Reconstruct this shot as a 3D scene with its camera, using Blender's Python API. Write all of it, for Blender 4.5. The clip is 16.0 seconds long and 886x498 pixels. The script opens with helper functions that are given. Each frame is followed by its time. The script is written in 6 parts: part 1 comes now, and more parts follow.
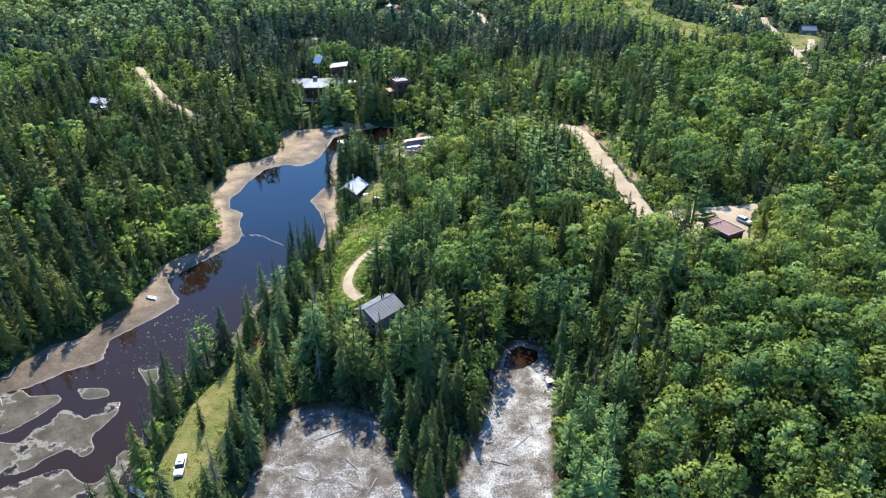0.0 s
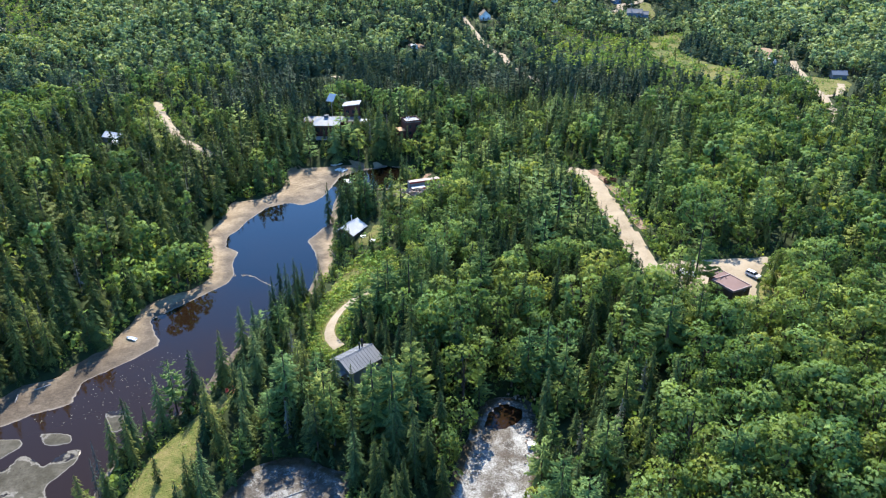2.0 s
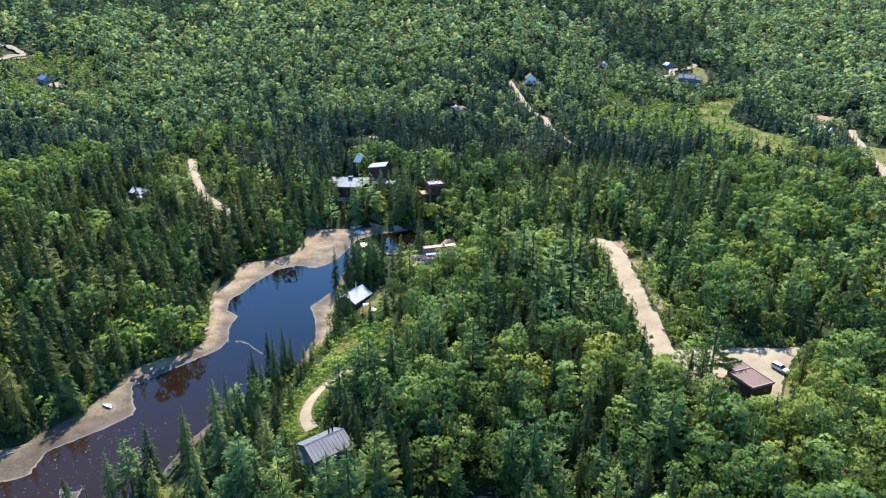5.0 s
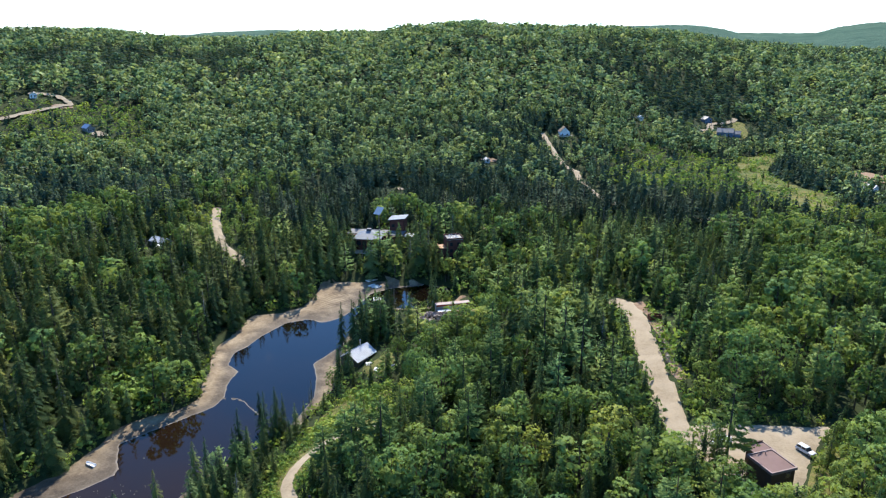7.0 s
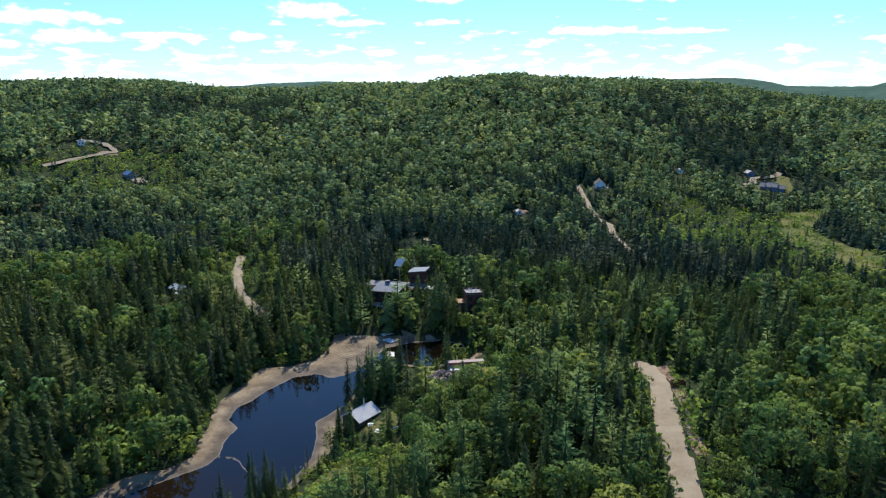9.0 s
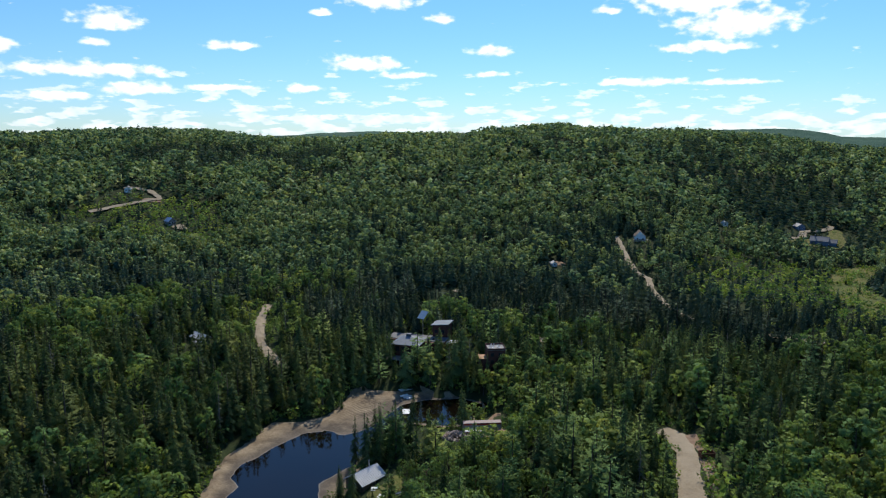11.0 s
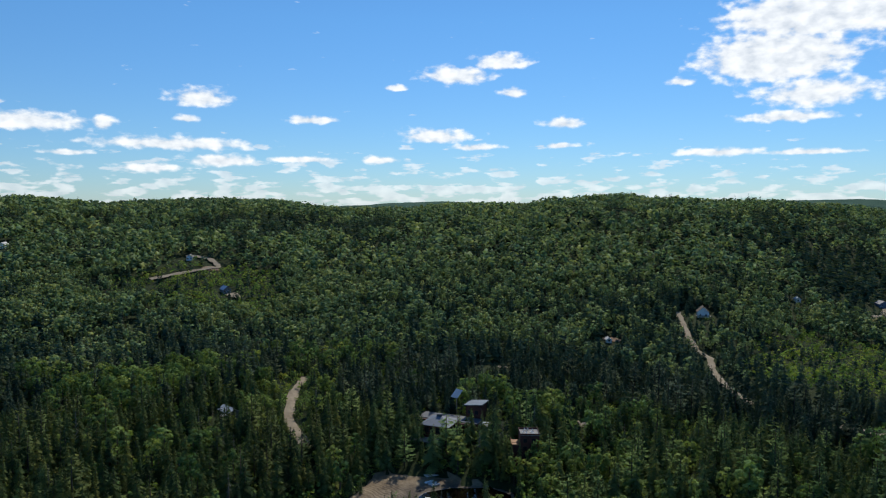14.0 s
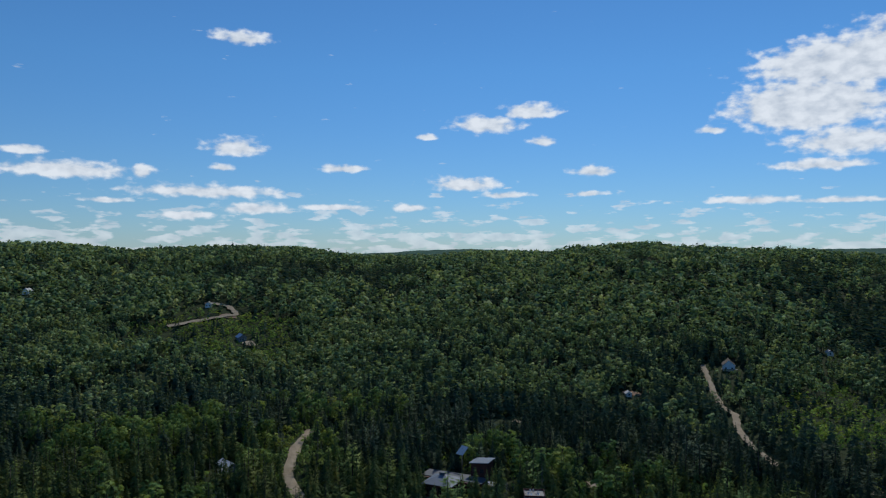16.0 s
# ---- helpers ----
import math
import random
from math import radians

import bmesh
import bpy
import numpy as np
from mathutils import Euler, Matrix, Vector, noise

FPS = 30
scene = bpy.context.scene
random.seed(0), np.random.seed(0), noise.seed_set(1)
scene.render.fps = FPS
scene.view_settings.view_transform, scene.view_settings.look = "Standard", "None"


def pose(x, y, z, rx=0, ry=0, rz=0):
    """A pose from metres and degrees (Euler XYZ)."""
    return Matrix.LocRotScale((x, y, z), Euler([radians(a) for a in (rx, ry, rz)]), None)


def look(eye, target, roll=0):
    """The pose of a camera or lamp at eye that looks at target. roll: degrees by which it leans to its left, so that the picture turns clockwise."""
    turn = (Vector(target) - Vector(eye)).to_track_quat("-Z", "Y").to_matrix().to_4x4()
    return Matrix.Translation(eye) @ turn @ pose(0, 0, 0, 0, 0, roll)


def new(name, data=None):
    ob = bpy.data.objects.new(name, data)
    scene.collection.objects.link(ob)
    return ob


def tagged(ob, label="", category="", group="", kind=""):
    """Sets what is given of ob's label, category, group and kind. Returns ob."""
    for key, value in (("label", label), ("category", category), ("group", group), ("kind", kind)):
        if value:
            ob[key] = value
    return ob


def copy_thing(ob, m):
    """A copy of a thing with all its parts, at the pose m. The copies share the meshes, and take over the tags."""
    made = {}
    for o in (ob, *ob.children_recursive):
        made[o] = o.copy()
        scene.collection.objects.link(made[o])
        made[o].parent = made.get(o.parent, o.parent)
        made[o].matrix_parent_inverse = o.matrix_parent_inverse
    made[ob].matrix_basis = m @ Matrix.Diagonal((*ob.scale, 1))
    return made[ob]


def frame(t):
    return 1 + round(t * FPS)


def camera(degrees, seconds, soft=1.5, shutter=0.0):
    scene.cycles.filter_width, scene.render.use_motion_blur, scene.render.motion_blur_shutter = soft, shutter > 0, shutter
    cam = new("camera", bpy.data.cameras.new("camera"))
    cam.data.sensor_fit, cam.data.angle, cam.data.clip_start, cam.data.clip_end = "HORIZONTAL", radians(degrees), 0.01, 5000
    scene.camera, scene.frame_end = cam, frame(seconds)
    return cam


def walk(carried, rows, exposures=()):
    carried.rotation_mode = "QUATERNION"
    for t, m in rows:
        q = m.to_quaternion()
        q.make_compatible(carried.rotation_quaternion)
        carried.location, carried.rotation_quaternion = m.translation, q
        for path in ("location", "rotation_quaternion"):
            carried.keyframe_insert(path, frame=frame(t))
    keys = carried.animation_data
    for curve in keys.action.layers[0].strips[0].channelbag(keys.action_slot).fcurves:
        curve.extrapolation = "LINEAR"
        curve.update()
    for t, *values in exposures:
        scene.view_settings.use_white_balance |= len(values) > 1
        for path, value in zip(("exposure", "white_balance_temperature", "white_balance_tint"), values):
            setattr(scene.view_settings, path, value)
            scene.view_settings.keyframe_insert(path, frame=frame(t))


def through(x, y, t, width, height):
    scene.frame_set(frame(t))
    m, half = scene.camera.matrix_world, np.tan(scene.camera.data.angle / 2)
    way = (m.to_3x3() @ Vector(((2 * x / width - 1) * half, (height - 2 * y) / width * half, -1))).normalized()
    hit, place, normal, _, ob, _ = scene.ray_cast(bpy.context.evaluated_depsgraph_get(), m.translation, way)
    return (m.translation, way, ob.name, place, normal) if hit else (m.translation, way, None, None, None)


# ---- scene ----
PATH = [
    (0, (0.00, 0.00, 114.00), (0.02, 87.76, 66.07), -0.44),
    (0.5, (3.25, 2.21, 113.81), (2.16, 90.55, 66.96), -0.42),
    (1, (6.43, 4.48, 113.63), (4.22, 93.39, 67.91), -0.37),
    (1.5, (9.54, 6.82, 113.46), (6.14, 96.25, 68.85), -0.30),
    (2, (12.59, 9.22, 113.30), (7.95, 99.14, 69.79), -0.30),
    (2.5, (15.57, 11.68, 113.14), (9.70, 102.05, 70.74), -0.29),
    (3, (18.49, 14.19, 112.99), (11.21, 104.99, 71.73), -0.31),
    (3.5, (21.35, 16.76, 112.85), (12.65, 107.94, 72.72), -0.30),
    (4, (24.14, 19.38, 112.72), (14.01, 110.91, 73.73), -0.28),
    (6.5, (37.18, 33.15, 112.23), (19.50, 126.50, 81.03), -0.26),
    (7, (39.61, 36.02, 112.17), (20.33, 129.57, 82.57), -0.24),
    (7.5, (41.99, 38.93, 112.11), (21.11, 132.64, 84.14), -0.16),
    (8, (44.30, 41.86, 112.07), (21.82, 135.67, 85.73), -0.16),
    (8.5, (46.57, 44.83, 112.05), (22.48, 138.69, 87.38), -0.09),
    (9, (48.77, 47.81, 112.03), (23.05, 141.67, 89.04), -0.03),
    (11.5, (59.02, 63.04, 112.19), (24.87, 155.87, 97.46), 0.10),
    (12, (60.92, 66.13, 112.27), (25.15, 158.58, 99.13), 0.11),
    (12.5, (62.77, 69.22, 112.36), (25.34, 161.24, 100.83), 0.18),
    (13, (64.57, 72.32, 112.48), (25.62, 163.88, 102.46), 0.16),
    (13.5, (66.32, 75.42, 112.61), (25.73, 166.43, 104.24), 0.16),
    (14, (68.03, 78.52, 112.75), (25.91, 168.97, 106.07), 0.16),
    (14.5, (69.69, 81.62, 112.92), (26.15, 171.51, 107.92), 0.22),
    (15, (71.30, 84.71, 113.10), (26.88, 174.24, 109.76), 0.25),
    (15.5, (72.88, 87.79, 113.31), (27.74, 177.01, 111.62), 0.27),
    (16, (74.41, 90.86, 113.53), (28.45, 179.68, 113.51), 0.33),
]
cam = camera(64.03, 16.0, soft=1.2)
walk(cam, [(t, look(eye, target, roll)) for t, eye, target, roll in PATH],
     exposures=[(0, 1.25, 6500, 10), (4, 1.28, 6500, 10), (7, 0.84, 6500, 10), (9, 0.17, 6450, 10), (12.5, -0.47, 6600, 8), (14.5, -0.77, 6400, 8), (16, -1.08, 6100, 8)])

# ---- sun and sky ----
SUN_AZ, SUN_EL = radians(8), radians(46)  # to the left of +y, above the horizon
sun = new("sun", bpy.data.lights.new("sun", "SUN"))
sun.data.energy, sun.data.angle, sun.data.color = 5.0, radians(0.53), (1.0, 0.93, 0.8)
sun_way = Vector((-math.sin(SUN_AZ) * math.cos(SUN_EL), math.cos(SUN_AZ) * math.cos(SUN_EL), math.sin(SUN_EL)))
sun.matrix_world = look(sun_way * 400, (0, 0, 0))


def node(tree, kind, links=(), **values):
    """A node with its settings, and links or numbers for its inputs."""
    n = tree.nodes.new(kind)
    for key, value in values.items():
        setattr(n, key, value)
    for key, value in dict(links).items():
        if isinstance(value, bpy.types.NodeSocket):
            tree.links.new(value, n.inputs[key])
        else:
            n.inputs[key].default_value = value
    return n


def maths(tree, op, a, b=0.0, c=0.0, clamp=False):
    return node(tree, "ShaderNodeMath", {0: a, 1: b, 2: c}, operation=op, use_clamp=clamp).outputs[0]


def ramp(tree, fac, stops, mode="LINEAR"):
    n = node(tree, "ShaderNodeValToRGB", {0: fac})
    n.color_ramp.interpolation = mode
    while len(n.color_ramp.elements) < len(stops):
        n.color_ramp.elements.new(0.5)
    for e, (p, col) in zip(n.color_ramp.elements, stops):
        e.position, e.color = p, (*col, 1.0)
    return n.outputs[0]


def mix(tree, fac, a, b, blend="MIX"):
    n = node(tree, "ShaderNodeMix", data_type="RGBA", blend_type=blend)
    for i, v in ((0, fac), (6, a), (7, b)):
        if isinstance(v, bpy.types.NodeSocket):
            tree.links.new(v, n.inputs[i])
        else:
            n.inputs[i].default_value = v if i == 0 else (*v, 1.0)
    return n.outputs[2]


# Clouds that stand in view: azimuth (left of +y) and elevation of the middle, half width and half height, in degrees.
CLOUDS = [(-2.4, 12.8, 5.6, 1.86), (0.1, 10.1, 4.8, 2.12), (-2.4, 7.6, 4.1, 1.26), (-7.3, 13.1, 5.5, 2.57), (-0.7, 6.1, 3.2, 0.5), (23.9, 9.8, 2.8, 0.87), (20.5, 10.8, 2.2, 0.77), (19.4, 8.5, 1.0, 0.5),
          (28.8, 8.9, 0.9, 0.27), (43.7, 7.6, 2.2, 0.81), (44.7, 6.1, 0.8, 0.34), (35.4, 6.3, 1.9, 0.4), (25.6, 5.1, 2.8, 0.73), (22.5, 4.3, 1.7, 0.32), (15.4, 6.1, 1.6, 0.53), (15.8, 4.4, 1.2, 0.27),
          (6.6, 9.0, 1.0, 0.33), (55.6, 5.4, 4.5, 0.79), (58.0, 6.7, 1.3, 0.43), (50.4, 5.5, 0.8, 0.6), (45.7, 4.2, 6.0, 0.59), (42.2, 3.0, 2.7, 0.56), (47.5, 2.4, 2.1, 0.45), (36.1, 3.2, 2.6, 0.31),
          (30.1, 3.2, 1.4, 0.41), (3.9, 3.7, 3.1, 0.36), (-2.1, 3.6, 3.2, 0.26), (43.4, 15.8, 2.2, 0.6), (52.9, 3.4, 1.6, 0.23)]


def build_sky():
    world = bpy.data.worlds.new("daylight")
    scene.world = world
    world.use_nodes = True
    t = world.node_tree
    t.nodes.clear()
    sky = node(t, "ShaderNodeTexSky", sky_type="NISHITA", sun_disc=False, sun_elevation=SUN_EL, sun_rotation=-SUN_AZ,
               air_density=1.0, dust_density=0.0, ozone_density=3.0, altitude=300.0)
    way = node(t, "ShaderNodeTexCoord").outputs["Generated"]
    split = node(t, "ShaderNodeSeparateXYZ", {0: way})
    az = maths(t, "MULTIPLY", maths(t, "ARCTAN2", maths(t, "MULTIPLY", split.outputs[0], -1.0), split.outputs[1]), 57.2958)
    el = maths(t, "MULTIPLY", maths(t, "ARCSINE", split.outputs[2]), 57.2958)
    flat = node(t, "ShaderNodeCombineXYZ", {0: az, 1: el}).outputs[0]
    wide = node(t, "ShaderNodeVectorMath", {0: flat, 1: (0.72, 1.25, 1.0)}, operation="MULTIPLY").outputs[0]
    puff = node(t, "ShaderNodeTexNoise", {"Vector": wide, "Scale": 1.15, "Detail": 6.0, "Roughness": 0.5}).outputs[0]
    near = None
    for a, e, w, h in CLOUDS:
        off = node(t, "ShaderNodeVectorMath", {0: flat, 1: (1 / w, 1 / h, 0), 2: (-a / w, -e / h, 0)}, operation="MULTIPLY_ADD").outputs[0]
        far = node(t, "ShaderNodeVectorMath", {0: off}, operation="LENGTH").outputs["Value"]
        under = maths(t, "MULTIPLY", node(t, "ShaderNodeSeparateXYZ", {0: off}).outputs[1], -1.0)
        far = maths(t, "MULTIPLY_ADD", maths(t, "MAXIMUM", under, 0.0), 0.55, far)  # flat undersides
        if h > 1.3:  # the great cloud is denser
            far = maths(t, "MULTIPLY_ADD", far, 1.5, -0.75)
        near = far if near is None else maths(t, "MINIMUM", near, far)
    edge = maths(t, "SUBTRACT", maths(t, "MULTIPLY_ADD", puff, 2.4, -0.2), near)
    built = node(t, "ShaderNodeMapRange", {0: edge, 1: -0.3, 2: 0.55}, interpolation_type="SMOOTHSTEP").outputs[0]
    # small fair-weather cumulus low over the whole horizon
    low = node(t, "ShaderNodeVectorMath", {0: flat, 1: (0.42, 1.5, 1.0)}, operation="MULTIPLY").outputs[0]
    row = node(t, "ShaderNodeTexNoise", {"Vector": low, "Scale": 1.0, "Detail": 4.0, "Roughness": 0.52}).outputs[0]
    height = node(t, "ShaderNodeMapRange", {0: el, 1: 0.5, 2: 6.0, 3: 0.43, 4: 0.67}).outputs[0]
    lowmask = node(t, "ShaderNodeMapRange", {0: maths(t, "SUBTRACT", row, height), 1: 0.02, 2: 0.11}, interpolation_type="SMOOTHSTEP").outputs[0]
    mask = maths(t, "MULTIPLY", maths(t, "MAXIMUM", built, maths(t, "MULTIPLY", lowmask, 0.6)), 0.95)
    grey = maths(t, "MULTIPLY_ADD", puff, 2.2, -0.4, clamp=True)
    white = mix(t, grey, (6.8, 7.6, 8.8), (12.8, 13.0, 13.4))
    air = mix(t, node(t, "ShaderNodeMapRange", {0: el, 1: 0.0, 2: 14.0}).outputs[0], (0.57, 0.81, 1.15), (0.62, 1.03, 1.35))
    tint = mix(t, 1.0, sky.outputs[0], air, "MULTIPLY")
    both = mix(t, mask, tint, white)
    bg = node(t, "ShaderNodeBackground", {0: both, 1: 0.13})
    t.links.new(bg.outputs[0], node(t, "ShaderNodeOutputWorld").inputs[0])


build_sky()


# ---- the lie of the land ----
WATER = [(-51, 318), (-52, 309), (-53, 297), (-55, 290), (-60, 283), (-68, 285), (-75, 280), (-79, 266), (-80, 257), (-82, 251), (-80, 242),
         (-74, 238), (-73, 228), (-70, 221), (-70, 214), (-78, 202), (-86, 190), (-83, 185), (-79, 180), (-78, 176), (-83, 168),
         (-91, 158), (-89, 149), (-97, 144), (-106, 136), (-122, 112), (-124, 84), (-68, 84), (-66, 103), (-68, 118), (-69, 130), (-63, 143), (-58, 153),
         (-57, 168), (-53, 184), (-47, 196), (-42, 210), (-42, 226), (-46, 238), (-51, 248), (-49, 257), (-46, 264), (-48, 285),
         (-48, 298), (-40, 304), (-25, 305), (-20, 314), (-18, 324), (-20, 331), (-30, 334), (-44, 327)]
BANK = [(-16, 318), (-16.5, 331), (-21, 334), (-31, 336.5), (-42, 332.5), (-50, 337), (-60, 334), (-72, 331), (-78, 322), (-74, 308), (-74, 299), (-82, 290), (-89, 287), (-93, 280), (-89, 268), (-90, 251),
        (-84, 236), (-77, 217), (-83, 207), (-92, 198), (-91, 184), (-92, 174), (-97, 162), (-105, 156), (-109, 149), (-116, 138), (-134, 112),
        (-136, 76), (-66, 76), (-64.5, 103), (-66.5, 118), (-67.5, 130), (-61.5, 143.5), (-56, 153.5), (-55, 168.5), (-51, 185), (-45, 197), (-39.5, 210), (-37, 226),
        (-38, 238), (-40, 250), (-41, 264), (-44.5, 285), (-45, 297), (-39, 301.5),
        (-25, 302.5), (-18, 309)]
POND = [(-44, 76), (-42, 103), (-41, 111), (-40, 121), (-36, 131), (-25, 132), (-14, 127), (-11, 116), (-7, 108), (-3, 103), (1, 107), (4, 115),
        (8, 127), (11, 140), (14, 152), (19, 158), (28, 155), (29, 138), (27, 124), (25, 112), (24, 100), (26, 76)]
CENTRE = (30.0, 60.0)
# the wooded crest round the valley: azimuth left of +y in degrees, height in metres
CREST_AZ = [-30, -19.4, -16.4, -13.6, -10.9, -9.8, -6.6, -3.7, -2, 3.5, 7.3, 8.4, 9.7, 12.2, 14.2, 16.4, 19.5, 23, 25.6, 31.2, 33, 35.2, 37.5, 40, 42, 46, 48.2, 50, 51.5, 53.3, 57, 75]
CREST_Z = [68, 70, 74, 78, 84, 87, 97, 100, 103, 103.5, 104.5, 109.5, 108, 102, 100, 93, 94, 90.5, 85, 85, 89, 95, 98.5, 101.5, 99, 98, 92, 94, 99, 103.5, 103, 102]


def noise2(x, y, size, seed):
    """Smooth value noise from -1 to 1 with blobs of about that size."""
    u, v = np.asarray(x, float) / size, np.asarray(y, float) / size
    i, j = np.floor(u).astype(np.int64), np.floor(v).astype(np.int64)
    fu, fv = u - i, v - j
    fu, fv = fu * fu * (3 - 2 * fu), fv * fv * (3 - 2 * fv)

    def corner(a, b):
        k = (a * 374761393 + b * 668265263 + seed * 974634541) & 0xFFFFFFFF
        k = ((k ^ (k >> 13)) * 1274126177) & 0xFFFFFFFF
        return ((k ^ (k >> 16)) & 0xFFFF) / 32767.5 - 1.0

    top = corner(i, j) * (1 - fu) + corner(i + 1, j) * fu
    low = corner(i, j + 1) * (1 - fu) + corner(i + 1, j + 1) * fu
    return top * (1 - fv) + low * fv


def distance(x, y, outline):
    """Metres to the outline, negative inside it."""
    x, y = np.asarray(x, float), np.asarray(y, float)
    best, inside = np.full(x.shape, 1e9), np.zeros(x.shape, bool)
    pts = list(outline)
    for (ax, ay), (bx, by) in zip(pts, pts[1:] + pts[:1]):
        dx, dy = bx - ax, by - ay
        s = np.clip(((x - ax) * dx + (y - ay) * dy) / (dx * dx + dy * dy + 1e-9), 0, 1)
        best = np.minimum(best, np.hypot(x - ax - s * dx, y - ay - s * dy))
        if dy:
            inside ^= ((ay > y) != (by > y)) & (x < ax + (y - ay) * dx / dy)
    return np.where(inside, -best, best)


def along(x, y, line):
    """Metres to an open line."""
    best = np.full(np.shape(x), 1e9)
    for (ax, ay), (bx, by) in zip(line, line[1:]):
        dx, dy = bx - ax, by - ay
        s = np.clip(((x - ax) * dx + (y - ay) * dy) / (dx * dx + dy * dy + 1e-9), 0, 1)
        best = np.minimum(best, np.hypot(x - ax - s * dx, y - ay - s * dy))
    return best


def smooth(a, b, v):
    u = np.clip((v - a) / (b - a), 0, 1)
    return u * u * (3 - 2 * u)


def bump(v, middle, width):
    return np.exp(-(((v - middle) / width) ** 2))


def ground_height(x, y):
    x, y = np.asarray(x, float), np.asarray(y, float)
    bank, pond = distance(x, y, BANK), distance(x, y, POND)
    shore = np.minimum(bank, pond)
    out = np.maximum(shore, 0)
    z = 0.7 + 7.0 * (1 - np.exp(-out / 42.0))
    z = z + 5.5 * smooth(28, 75, x) * smooth(420, 320, y) * smooth(0, 25, out)
    z = z + 6.0 * bump(x, -8, 26) * bump(y, 180, 45) * smooth(0, 20, out)
    z = z + 5.0 * bump(x, -60, 50) * bump(y, 375, 40) + 5.0 * bump(x, -175, 60) * bump(y, 370, 60)
    z = z - 4.5 * smooth(420, 520, y) * smooth(-150, 0, x)
    z = z + 2.5 * bump(x, -26, 14) * bump(y, 250, 22)
    r, az = np.hypot(x - CENTRE[0], y - CENTRE[1]), np.degrees(np.arctan2(CENTRE[0] - x, y - CENTRE[1]))
    right = smooth(2, -14, az)
    left = smooth(25, 50, az)
    rise = smooth(470 + 150 * right - 20 * left, 1150 + 200 * right + 40 * left, r)
    top = np.interp(az, CREST_AZ, CREST_Z)
    z = z + rise * (top - 5) + rise * 6 * (noise2(x, y, 170, 3) + 0.5 * noise2(x, y, 60, 4)) * smooth(1150, 950, r)
    z = z + rise * 2.2 * noise2(x, y, 45, 9) - 45 * smooth(1290, 1750, r)
    z = z + 0.35 * noise2(x, y, 14, 5) * smooth(0, 12, out)
    w = distance(x, y, WATER)
    beach = np.where(w < 0, -1.3 * (1 - np.exp(np.minimum(w, 0) / 5.0)), 0.7 * np.maximum(w, 0) / (np.maximum(w, 0) + np.maximum(-bank, 0) + 0.01))
    z = np.where(bank < 0, beach, z)
    z = np.where(pond < 0, 0.7 - 0.65 * smooth(0, 3.5, -pond), z)
    return z


# ---- materials ----
def material(name):
    m = bpy.data.materials.new(name)
    m.use_nodes = True
    t = m.node_tree
    t.nodes.clear()
    return m, t


def finish(t, shader):
    t.links.new(shader, node(t, "ShaderNodeOutputMaterial").inputs[0])


def where(t):
    return node(t, "ShaderNodeNewGeometry").outputs["Position"]


def grain(t, size, detail=4.0, rough=0.55, at=None):
    """Noise in the world with blobs of about that many metres."""
    return node(t, "ShaderNodeTexNoise", {"Vector": at or where(t), "Scale": 1.0 / size, "Detail": detail, "Roughness": rough}).outputs[0]


def bumped(t, height, strength=0.4, reach=0.1):
    return node(t, "ShaderNodeBump", {"Height": height, "Strength": strength, "Distance": reach}).outputs[0]


